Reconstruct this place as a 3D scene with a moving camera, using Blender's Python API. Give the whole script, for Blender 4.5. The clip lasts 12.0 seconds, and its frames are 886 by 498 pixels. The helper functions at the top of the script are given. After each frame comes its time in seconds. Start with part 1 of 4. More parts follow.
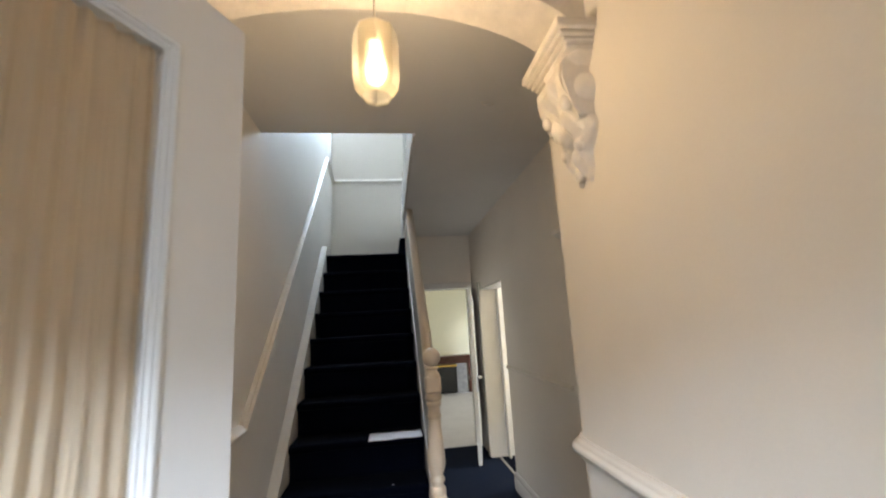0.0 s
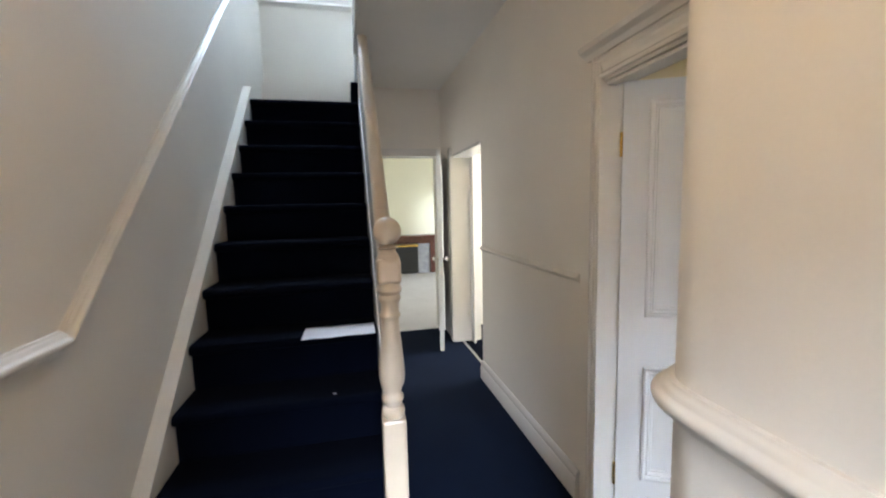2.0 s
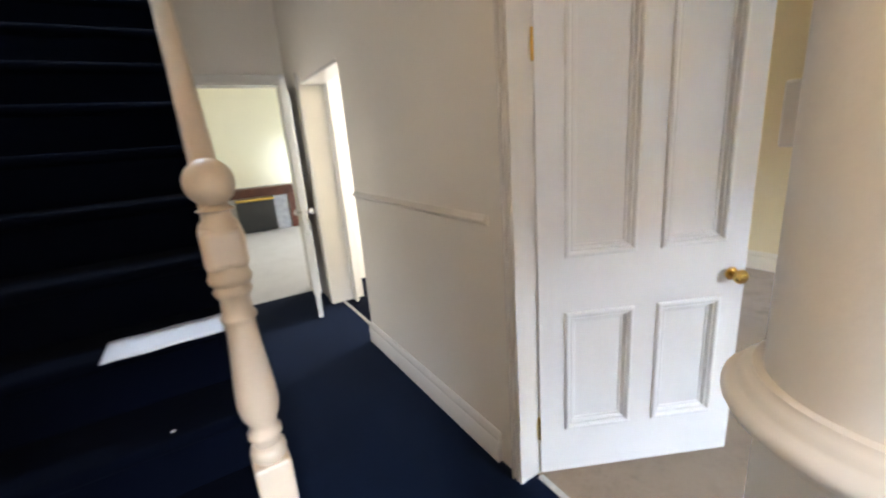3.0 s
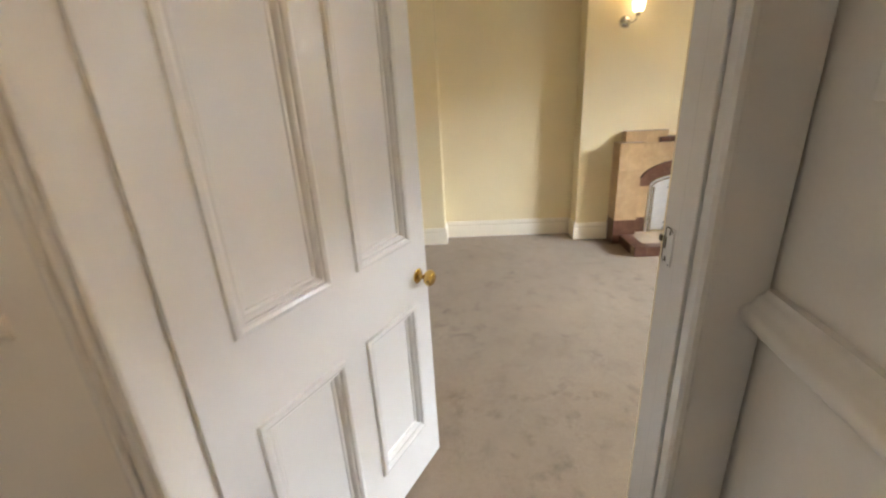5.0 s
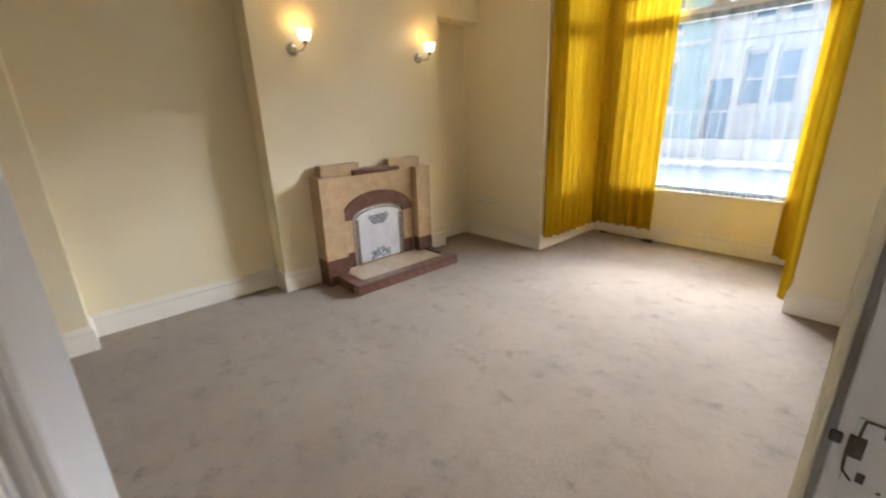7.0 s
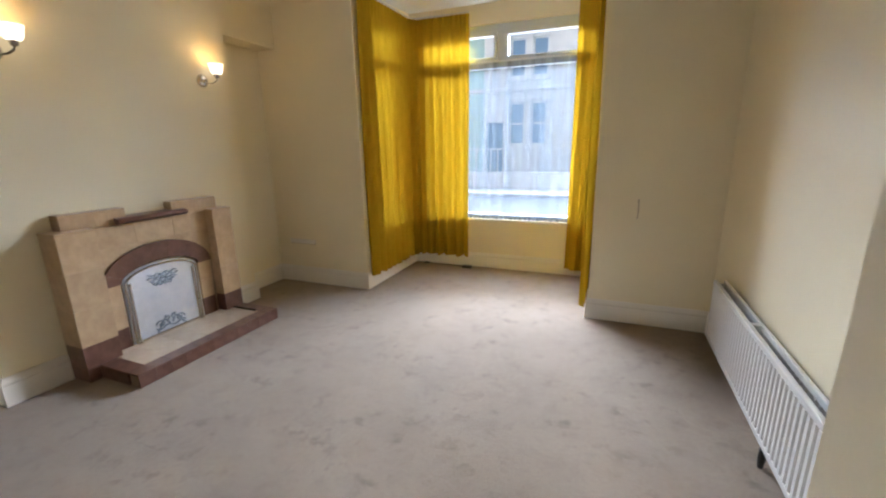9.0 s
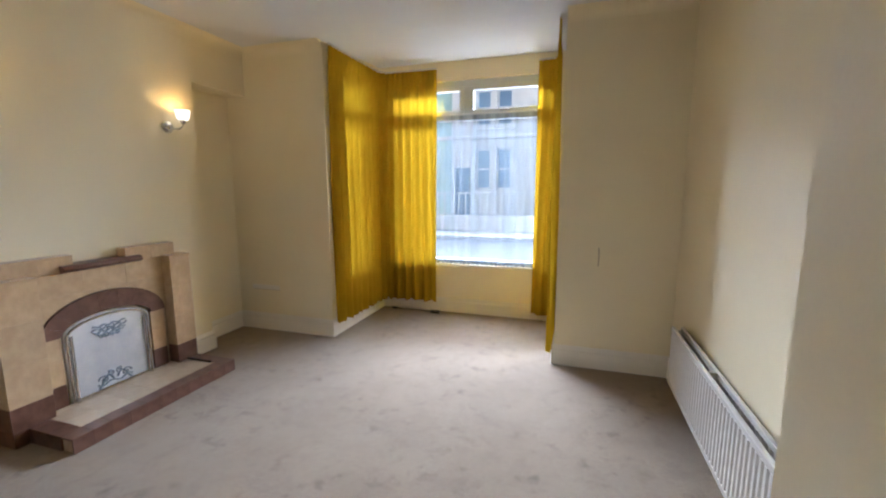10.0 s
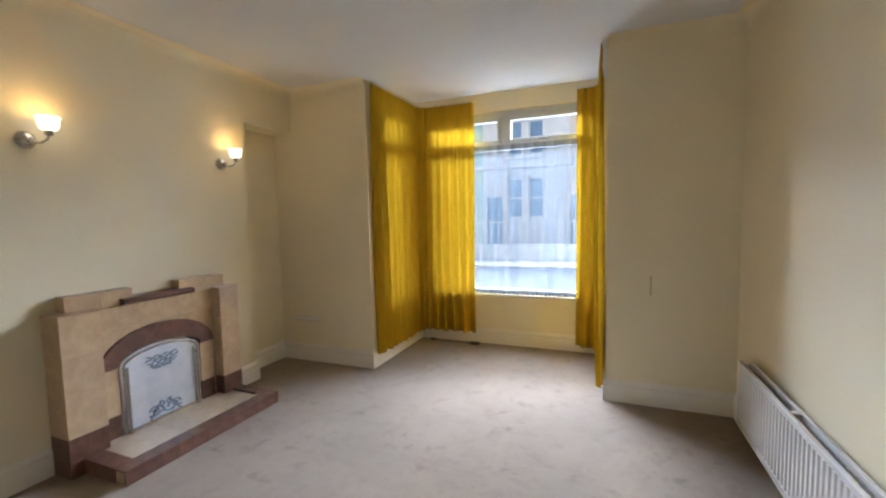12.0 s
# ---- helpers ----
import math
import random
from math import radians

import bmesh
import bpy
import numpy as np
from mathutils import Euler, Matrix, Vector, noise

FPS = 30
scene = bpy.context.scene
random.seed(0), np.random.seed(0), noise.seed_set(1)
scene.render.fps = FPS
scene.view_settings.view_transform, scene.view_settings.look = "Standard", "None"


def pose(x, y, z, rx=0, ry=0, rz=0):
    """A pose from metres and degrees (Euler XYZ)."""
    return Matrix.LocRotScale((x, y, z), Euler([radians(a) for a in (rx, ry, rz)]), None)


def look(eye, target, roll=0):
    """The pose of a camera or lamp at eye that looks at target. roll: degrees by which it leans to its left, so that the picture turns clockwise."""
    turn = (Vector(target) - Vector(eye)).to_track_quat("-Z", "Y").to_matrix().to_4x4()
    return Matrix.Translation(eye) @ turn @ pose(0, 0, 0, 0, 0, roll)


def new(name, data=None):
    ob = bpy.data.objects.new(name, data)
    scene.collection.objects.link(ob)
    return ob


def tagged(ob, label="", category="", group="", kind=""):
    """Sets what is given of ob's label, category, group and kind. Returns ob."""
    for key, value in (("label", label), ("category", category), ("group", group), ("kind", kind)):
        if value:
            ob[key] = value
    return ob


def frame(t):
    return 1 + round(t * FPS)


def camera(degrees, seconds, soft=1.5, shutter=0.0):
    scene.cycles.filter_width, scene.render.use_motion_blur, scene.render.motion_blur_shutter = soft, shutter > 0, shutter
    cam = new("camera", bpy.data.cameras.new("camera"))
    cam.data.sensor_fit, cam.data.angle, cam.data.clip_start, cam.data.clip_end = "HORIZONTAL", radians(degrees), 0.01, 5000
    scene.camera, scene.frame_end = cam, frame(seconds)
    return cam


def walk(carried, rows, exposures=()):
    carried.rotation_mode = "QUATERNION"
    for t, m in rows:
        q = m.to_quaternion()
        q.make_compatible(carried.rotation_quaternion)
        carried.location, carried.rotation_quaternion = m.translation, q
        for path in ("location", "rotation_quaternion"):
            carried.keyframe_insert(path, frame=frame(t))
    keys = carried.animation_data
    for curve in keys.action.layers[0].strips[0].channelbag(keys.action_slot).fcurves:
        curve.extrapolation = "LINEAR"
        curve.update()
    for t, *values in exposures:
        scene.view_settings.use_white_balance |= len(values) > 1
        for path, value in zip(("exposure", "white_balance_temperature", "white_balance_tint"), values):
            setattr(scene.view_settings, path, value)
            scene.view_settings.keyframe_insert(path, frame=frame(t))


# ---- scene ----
cam = camera(94.6, 12.0, soft=2.1, shutter=0.35)
PATH = [
    (0, (0.18, 0.859, 1.562), (0.451, 2.807, 1.925), -3.3),
    (0.5, (0.22, 1.089, 1.529), (0.517, 3.053, 1.758), -2.6),
    (1, (0.276, 1.257, 1.513), (0.612, 3.227, 1.593), -2.3),
    (1.5, (0.282, 1.457, 1.469), (0.633, 3.424, 1.389), -1.7),
    (2, (0.282, 1.725, 1.473), (0.714, 3.666, 1.262), -1.3),
    (2.5, (0.293, 1.944, 1.46), (0.958, 3.799, 1.123), -3.1),
    (3, (0.369, 2.203, 1.435), (1.359, 3.863, 0.918), -4.6),
    (3.5, (0.462, 2.395, 1.405), (1.804, 3.701, 0.702), -3.9),
    (3.7, (0.495, 2.467, 1.39), (1.97, 3.601, 0.654), -3.6),
    (5.3, (0.919, 2.779, 1.41), (2.803, 2.684, 0.747), -3.2),
    (5.5, (0.998, 2.797, 1.411), (2.872, 2.556, 0.753), -3.0),
    (6, (1.183, 2.829, 1.405), (2.969, 2.212, 0.749), -2.6),
    (6.5, (1.356, 2.863, 1.429), (2.96, 1.856, 0.786), -2.2),
    (7, (1.457, 2.84, 1.433), (2.875, 1.574, 0.812), -1.7),
    (9, (1.716, 2.651, 1.417), (2.44, 0.851, 0.933), -0.9),
    (9.5, (1.728, 2.65, 1.44), (2.352, 0.793, 1.041), -0.3),
    (10, (1.704, 2.647, 1.47), (2.297, 0.759, 1.179), 0.0),
    (10.5, (1.714, 2.648, 1.486), (2.288, 0.743, 1.286), 0.4),
    (11, (1.731, 2.656, 1.515), (2.308, 0.747, 1.357), 0.4),
    (11.5, (1.744, 2.651, 1.487), (2.374, 0.758, 1.352), -0.2),
    (12, (1.807, 2.64, 1.466), (2.545, 0.786, 1.321), -1.1),
]
walk(cam, [(t, look(eye, target, roll)) for t, eye, target, roll in PATH], [(0, 0.42, 6400, 11), (1, 0.62, 6250, 11), (1.5, 0.78, 6100, 11), (2.5, 1.06, 6050, 11), (3.5, 1.22, 6550, 13), (5.5, 1.1, 7000, 13), (6, 1.2, 6850, 13), (6.5, 1.0, 6600, 14), (7, 0.75, 6350, 15), (9, 0.51, 5850, 15), (12, 0.44, 5700, 15)])

# ---- world, sun, large lights ----
world = bpy.data.worlds.new("world")
scene.world = world
world.use_nodes = True
wn = world.node_tree
sky = wn.nodes.new("ShaderNodeTexSky")
sky.sky_type = "NISHITA"
sky.sun_disc = False
sky.sun_elevation, sky.sun_rotation = radians(42), radians(40)
sky.air_density, sky.dust_density = 1.0, 3.0
wn.links.new(sky.outputs[0], wn.nodes["Background"].inputs[0])
wn.nodes["Background"].inputs[1].default_value = 0.07

sun = new("sun", bpy.data.lights.new("sun", "SUN"))
sun.data.energy, sun.data.angle, sun.data.color = 0.5, radians(12), (1, 0.96, 0.9)
sun.matrix_world = look((0, 0, 0), (-math.sin(radians(40)) * math.cos(radians(42)), -math.cos(radians(40)) * math.cos(radians(42)), -math.sin(radians(42))))


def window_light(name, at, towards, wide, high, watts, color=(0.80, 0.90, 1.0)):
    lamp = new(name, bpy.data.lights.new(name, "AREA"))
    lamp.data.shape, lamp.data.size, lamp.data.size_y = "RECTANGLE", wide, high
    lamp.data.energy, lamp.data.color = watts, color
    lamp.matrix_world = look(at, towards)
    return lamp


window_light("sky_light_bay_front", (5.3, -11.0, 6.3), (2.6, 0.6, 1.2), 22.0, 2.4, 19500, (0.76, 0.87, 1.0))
window_light("sky_light_bay_side_east", (4.30, -1.42, 1.62), (3, -1.42, 1.4), 0.7, 1.9, 1.0)
window_light("sky_light_bay_side_west", (1.44, -1.42, 1.62), (3, -1.42, 1.4), 0.7, 1.9, 2.5)
window_light("sky_light_stair_window", (-0.08, 6.72, 4.90), (-0.08, 4, 3.6), 0.58, 0.80, 92, (0.60, 0.79, 1.0))
window_light("sky_light_back_room", (3.6, 8.6, 1.5), (1, 8.4, 0.8), 1.5, 1.5, 36, (0.86, 0.93, 1.0))
window_light("sky_light_middle_room", (3.6, 5.45, 1.5), (1, 5.5, 1.0), 1.0, 1.3, 60, (0.9, 0.95, 1.0))
window_light("sky_light_front_door", (0.42, -3.4, 1.9), (0.0, 2, 1.0), 2.6, 2.6, 50, (0.76, 0.88, 1.0))


def bulb(name, at, watts, color, radius=0.03):
    lamp = new(name, bpy.data.lights.new(name, "POINT"))
    lamp.data.energy, lamp.data.color, lamp.data.shadow_soft_size = watts, color, radius
    lamp.location = at


bulb("pendant_bulb", (0.165, 1.95, 2.305), 6.8, (1.0, 0.72, 0.42))
bulb("wall_lamp_bulb_a", (4.735, 1.275, 2.085), 0.75, (1.0, 0.62, 0.17), 0.025)
bulb("wall_lamp_bulb_b", (4.735, 0.01, 2.095), 0.75, (1.0, 0.62, 0.17), 0.025)


# ---- materials ----
def material(name, base, rough=0.6, metal=0.0, vary=0.06, scale=6.0, fine=180.0, bump=0.06, second=None, spec=0.5, depth=0.004, tint=None):
    """A painted or natural surface: broad variation towards second, fine grain and relief."""
    m = bpy.data.materials.new(name)
    m.use_nodes = True
    n, l = m.node_tree.nodes, m.node_tree.links
    bsdf = n["Principled BSDF"]
    bsdf.inputs["Roughness"].default_value = rough
    bsdf.inputs["Metallic"].default_value = metal
    bsdf.inputs["Specular IOR Level"].default_value = spec
    co = n.new("ShaderNodeTexCoord")
    big = n.new("ShaderNodeTexNoise")
    big.inputs["Scale"].default_value, big.inputs["Detail"].default_value = scale, 6
    small = n.new("ShaderNodeTexNoise")
    small.inputs["Scale"].default_value, small.inputs["Detail"].default_value = fine, 3
    for tex in (big, small):
        l.new(co.outputs["Object"], tex.inputs["Vector"])
    ramp = n.new("ShaderNodeValToRGB")
    second = second or tuple(c * (1 - 2.2 * vary) for c in base)
    ramp.color_ramp.elements[0].position, ramp.color_ramp.elements[1].position = 0.32, 0.66
    ramp.color_ramp.elements[0].color, ramp.color_ramp.elements[1].color = (*second, 1), (*base, 1)
    l.new(big.outputs["Fac"], ramp.inputs["Fac"])
    mix = n.new("ShaderNodeMix")
    mix.data_type, mix.blend_type = "RGBA", "MULTIPLY"
    mix.inputs["Factor"].default_value = 1.0
    grain = n.new("ShaderNodeMapRange")
    grain.inputs["To Min"].default_value, grain.inputs["To Max"].default_value = 1 - vary, 1 + vary
    l.new(small.outputs["Fac"], grain.inputs["Value"])
    l.new(ramp.outputs["Color"], mix.inputs[6])
    l.new(grain.outputs["Result"], mix.inputs[7])
    l.new(mix.outputs[2], bsdf.inputs["Base Color"])
    if bump:
        b = n.new("ShaderNodeBump")
        b.inputs["Strength"].default_value, b.inputs["Distance"].default_value = bump, depth
        l.new(small.outputs["Fac"], b.inputs["Height"])
        l.new(b.outputs["Normal"], bsdf.inputs["Normal"])
    return m


def carpet(name, base, dark, worn, stain=0.55, scale=1.6, sheen=0.2, spots=0.0):
    """Cut pile: fibre relief, broad shading of the pile and small trodden patches."""
    m = bpy.data.materials.new(name)
    m.use_nodes = True
    n, l = m.node_tree.nodes, m.node_tree.links
    bsdf = n["Principled BSDF"]
    bsdf.inputs["Roughness"].default_value, bsdf.inputs["Specular IOR Level"].default_value = 0.95, 0.05
    bsdf.inputs["Sheen Weight"].default_value = sheen
    co = n.new("ShaderNodeTexCoord")

    def tex(scale, detail, rough=0.5, warp=0.0):
        t = n.new("ShaderNodeTexNoise")
        t.inputs["Scale"].default_value, t.inputs["Detail"].default_value = scale, detail
        t.inputs["Roughness"].default_value, t.inputs["Distortion"].default_value = rough, warp
        l.new(co.outputs["Object"], t.inputs["Vector"])
        return t

    def blend(fac, a, b):
        x = n.new("ShaderNodeMix")
        x.data_type = "RGBA"
        l.new(fac, x.inputs["Factor"])
        for socket, value in ((x.inputs[6], a), (x.inputs[7], b)):
            if isinstance(value, tuple):
                socket.default_value = (*value, 1)
            else:
                l.new(value, socket)
        return x.outputs[2]

    def step(source, low, high, top=1.0):
        r = n.new("ShaderNodeMapRange")
        r.inputs["From Min"].default_value, r.inputs["From Max"].default_value = low, high
        r.inputs["To Max"].default_value = top
        l.new(source, r.inputs["Value"])
        return r.outputs["Result"]

    broad, patch, fibre, mid = tex(scale, 4, 0.6, 0.0), tex(7.5, 4, 0.62, 0.0), tex(420, 2), tex(45, 4, 0.7)
    colour = blend(step(broad.outputs["Fac"], 0.35, 0.65), base, worn)
    colour = blend(step(patch.outputs["Fac"], 0.50, 0.76, stain), colour, dark)
    if spots:
        marks, where = tex(9.0, 5, 0.62, 0.0), n.new("ShaderNodeMath")
        where.operation = "MULTIPLY"
        l.new(step(marks.outputs["Fac"], 0.53, 0.73, spots), where.inputs[0])
        l.new(step(tex(2.3, 2, 0.5).outputs["Fac"], 0.42, 0.56), where.inputs[1])
        colour = blend(where.outputs[0], colour, dark)
    colour = blend(step(mid.outputs["Fac"], 0.50, 0.80, 0.28), colour, dark)
    colour = blend(step(fibre.outputs["Fac"], 0.35, 0.85, 0.5), colour, dark)
    l.new(colour, bsdf.inputs["Base Color"])
    add = n.new("ShaderNodeMath")
    add.operation = "MULTIPLY_ADD"
    add.inputs[1].default_value = 1.6
    l.new(mid.outputs["Fac"], add.inputs[0])
    l.new(fibre.outputs["Fac"], add.inputs[2])
    b = n.new("ShaderNodeBump")
    b.inputs["Strength"].default_value, b.inputs["Distance"].default_value = 0.55, 0.004
    l.new(add.outputs[0], b.inputs["Height"])
    l.new(b.outputs["Normal"], bsdf.inputs["Normal"])
    return m


def cloth(name, base, pass_light, through_part, vary=0.1):
    """Woven cloth that lets part of the light through: diffuse, translucent, and open weave."""
    m = bpy.data.materials.new(name)
    m.use_nodes = True
    n, l = m.node_tree.nodes, m.node_tree.links
    n.remove(n["Principled BSDF"])
    co = n.new("ShaderNodeTexCoord")
    t = n.new("ShaderNodeTexNoise")
    t.inputs["Scale"].default_value, t.inputs["Detail"].default_value = 9, 5
    l.new(co.outputs["Object"], t.inputs["Vector"])
    ramp = n.new("ShaderNodeValToRGB")
    ramp.color_ramp.elements[0].color = (*(c * (1 - vary) for c in base), 1)
    ramp.color_ramp.elements[1].color = (*base, 1)
    l.new(t.outputs["Fac"], ramp.inputs["Fac"])
    d, tr, op = n.new("ShaderNodeBsdfDiffuse"), n.new("ShaderNodeBsdfTranslucent"), n.new("ShaderNodeBsdfTransparent")
    l.new(ramp.outputs["Color"], d.inputs["Color"])
    l.new(ramp.outputs["Color"], tr.inputs["Color"])
    weave = n.new("ShaderNodeTexNoise")
    weave.inputs["Scale"].default_value = 500
    l.new(co.outputs["Object"], weave.inputs["Vector"])
    b = n.new("ShaderNodeBump")
    b.inputs["Strength"].default_value, b.inputs["Distance"].default_value = 0.3, 0.001
    l.new(weave.outputs["Fac"], b.inputs["Height"])
    l.new(b.outputs["Normal"], d.inputs["Normal"])
    one, two = n.new("ShaderNodeMixShader"), n.new("ShaderNodeMixShader")
    one.inputs[0].default_value, two.inputs[0].default_value = pass_light, through_part
    l.new(d.outputs[0], one.inputs[1]), l.new(tr.outputs[0], one.inputs[2])
    l.new(one.outputs[0], two.inputs[1]), l.new(op.outputs[0], two.inputs[2])
    l.new(two.outputs[0], n["Material Output"].inputs["Surface"])
    return m


def glowing(name, color, strength):
    m = material(name, color, 0.4, vary=0.02, bump=0)
    b = m.node_tree.nodes["Principled BSDF"]
    b.inputs["Emission Color"].default_value, b.inputs["Emission Strength"].default_value = (*color, 1), strength
    return m


def glass(name, tint=(1, 1, 1), rough=0.0):
    m = bpy.data.materials.new(name)
    m.use_nodes = True
    b = m.node_tree.nodes["Principled BSDF"]
    b.inputs["Base Color"].default_value = (*tint, 1)
    b.inputs["Transmission Weight"].default_value, b.inputs["Roughness"].default_value, b.inputs["IOR"].default_value = 1.0, rough, 1.45
    return m


HALL_PAINT = material("hall_wall_paint", (0.77, 0.715, 0.64), 0.62, vary=0.025, scale=1.4, fine=130, bump=0.10, spec=0.35)
ROOM_PAINT = material("cream_wall_paint", (0.855, 0.742, 0.503), 0.62, vary=0.025, scale=1.3, fine=130, bump=0.10, spec=0.3)
YELLOW_PAINT = material("pale_yellow_wall_paint", (0.85, 0.79, 0.57), 0.6, vary=0.03, scale=1.2, bump=0.08)
CEILING_PAINT = material("white_ceiling_paint", (0.74, 0.72, 0.69), 0.8, vary=0.02, scale=2, fine=160, bump=0.12)
GLOSS = material("white_gloss_paint", (0.71, 0.675, 0.625), 0.24, vary=0.02, scale=4, fine=60, bump=0.05)
CREAM_GLOSS = material("cream_gloss_paint", (0.83, 0.76, 0.64), 0.28, vary=0.02, scale=4, fine=60, bump=0.05)
DOOR_PAINT = material("white_door_paint", (0.73, 0.72, 0.705), 0.26, vary=0.015, scale=3, fine=40, bump=0.015)
DADO_PAINT = material("cream_rail_paint", (0.72, 0.665, 0.59), 0.45, vary=0.02, scale=4, fine=60, bump=0.05)
NEWEL_PAINT = material("ivory_gloss_paint", (0.62, 0.50, 0.37), 0.29, vary=0.03, scale=8, fine=70, bump=0.07)
PLASTER = material("painted_plaster", (0.80, 0.74, 0.66), 0.6, vary=0.05, scale=20, fine=90, bump=0.2)
# one navy carpet in two tones: shade is put into the stairs' darker copy
BLUE_SHADED = carpet("navy_carpet_shaded", (0.0006, 0.0014, 0.005), (0.0003, 0.0007, 0.0023), (0.001, 0.0023, 0.008), 0.35, sheen=0.004)
BLUE_LIT = carpet("navy_carpet_lit", (0.0025, 0.0065, 0.019), (0.0012, 0.0032, 0.009), (0.0036, 0.009, 0.026), 0.35, sheen=0.02)
BEIGE = carpet("beige_carpet", (0.350, 0.264, 0.185), (0.140, 0.102, 0.070), (0.300, 0.225, 0.157), 0.28, sheen=0.2, spots=0.7)
PALE = carpet("pale_carpet", (0.60, 0.56, 0.52), (0.42, 0.38, 0.34), (0.66, 0.62, 0.58), 0.3)
UPVC = material("white_window_frame", (0.64, 0.65, 0.64), 0.4, vary=0.02, scale=3, bump=0.02)
BRASS = material("polished_brass", (0.72, 0.50, 0.16), 0.18, 1.0, vary=0.05, scale=30, bump=0.02)
CHROME = material("worn_chrome", (0.62, 0.60, 0.57), 0.22, 1.0, vary=0.06, scale=40, bump=0.03)
STEEL = material("fire_cover_metal", (0.84, 0.87, 0.92), 0.34, 0.6, vary=0.05, scale=8, fine=40, bump=0.06, second=(0.72, 0.76, 0.83))
# darker bluish metal for the cover's raised ornaments
STEEL_DARK = material("dark_relief_metal", (0.33, 0.40, 0.50), 0.4, 0.8, vary=0.12, scale=30, bump=0.2)
DARK = material("dark_metal", (0.03, 0.025, 0.02), 0.5, 0.4, vary=0.2, scale=30)
BLACK = material("black_enamel", (0.02, 0.02, 0.02), 0.35, vary=0.1)
MAHOGANY = material("mahogany_wood", (0.11, 0.030, 0.014), 0.35, vary=0.12, scale=12, fine=80, second=(0.06, 0.016, 0.008))
MARBLE = material("grey_marble", (0.42, 0.41, 0.40), 0.3, vary=0.08, scale=10, second=(0.28, 0.28, 0.28))
PAPER = material("white_paper", (0.78, 0.77, 0.80), 0.7, vary=0.02, scale=10, bump=0.02)
INK = material("grey_print", (0.35, 0.35, 0.38), 0.8, vary=0.02)
YELLOW_CLOTH = cloth("mustard_curtain_cloth", (0.52, 0.315, 0.010), 0.14, 0.0, 0.2)
# white net given a dark blue-grey base, as if seen against the light
NET = cloth("backlit_net", (0.12, 0.145, 0.165), 0.34, 0.56, 0.2)


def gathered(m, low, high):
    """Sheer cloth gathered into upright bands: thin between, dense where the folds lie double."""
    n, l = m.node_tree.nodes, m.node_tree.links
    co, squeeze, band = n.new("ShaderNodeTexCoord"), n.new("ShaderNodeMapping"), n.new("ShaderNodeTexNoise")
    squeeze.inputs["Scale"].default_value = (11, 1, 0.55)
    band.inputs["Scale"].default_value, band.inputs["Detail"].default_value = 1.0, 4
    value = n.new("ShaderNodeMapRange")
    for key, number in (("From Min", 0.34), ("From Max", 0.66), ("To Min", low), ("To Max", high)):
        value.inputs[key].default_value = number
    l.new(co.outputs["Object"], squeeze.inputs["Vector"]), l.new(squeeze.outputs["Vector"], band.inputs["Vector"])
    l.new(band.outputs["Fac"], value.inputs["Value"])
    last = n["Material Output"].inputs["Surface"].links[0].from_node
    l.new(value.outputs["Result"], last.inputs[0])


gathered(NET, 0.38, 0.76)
PLEAT = cloth("cream_pleated_voile", (0.74, 0.63, 0.48), 0.5, 0.0, 0.06)
PANE = glass("window_glass")
SHADE = glass("frosted_glass_shade", (1, 0.97, 0.9), 0.35)
SHADE_LIT = glowing("lit_opal_glass", (1.0, 0.9, 0.7), 1.5)
BULB_LIT = glowing("lit_bulb", (1.0, 0.72, 0.36), 14.0)
THRESHOLD = material("aluminium_strip", (0.6, 0.58, 0.54), 0.35, 0.9, vary=0.08, scale=30)


def tile_material(name, base, second, rough=0.28):
    """Glazed hearth tile; every tile a shade of its own."""
    m = material(name, base, rough, vary=0.08, scale=16, fine=120, bump=0.05, second=second)
    n, l = m.node_tree.nodes, m.node_tree.links
    info, value = n.new("ShaderNodeObjectInfo"), n.new("ShaderNodeMapRange")
    value.inputs["To Min"].default_value, value.inputs["To Max"].default_value = 0.93, 1.06
    l.new(info.outputs["Random"], value.inputs["Value"])
    hsv = n.new("ShaderNodeHueSaturation")
    l.new(value.outputs["Result"], hsv.inputs["Value"])
    mix = next(x for x in n if x.bl_idname == "ShaderNodeMix")
    l.new(mix.outputs[2], hsv.inputs["Color"])
    l.new(hsv.outputs["Color"], n["Principled BSDF"].inputs["Base Color"])
    return m


TILE_BEIGE = tile_material("mottled_beige_tile", (0.58, 0.40, 0.225), (0.48, 0.32, 0.175))
TILE_CREAM = tile_material("cream_hearth_tile", (0.60, 0.49, 0.36), (0.54, 0.43, 0.31), 0.14)
TILE_BROWN = tile_material("brown_hearth_tile", (0.165, 0.078, 0.050), (0.10, 0.042, 0.026))
GROUT = material("grey_grout", (0.46, 0.34, 0.23), 0.9, vary=0.1, scale=30)


# ---- mesh helpers ----
def mesh_object(name, bm, mat, parent=None, label="", smooth=False):
    bmesh.ops.recalc_face_normals(bm, faces=bm.faces)
    data = bpy.data.meshes.new(name)
    bm.to_mesh(data)
    bm.free()
    data.materials.append(mat)
    if smooth:
        data.polygons.foreach_set("use_smooth", [True] * len(data.polygons))
        data.set_sharp_from_angle(angle=radians(50))
    ob = new(name, data)
    if parent:
        ob.parent = parent
    if label:
        tagged(ob, label)
    return ob


def part(name, bm, mat, parent, label="", smooth=False):
    return mesh_object(name, bm, mat, parent, label, smooth)


def structure(name, bm, mat, label, category, smooth=False):
    return tagged(mesh_object(name, bm, mat, None, "", smooth), label, category, kind="structure")


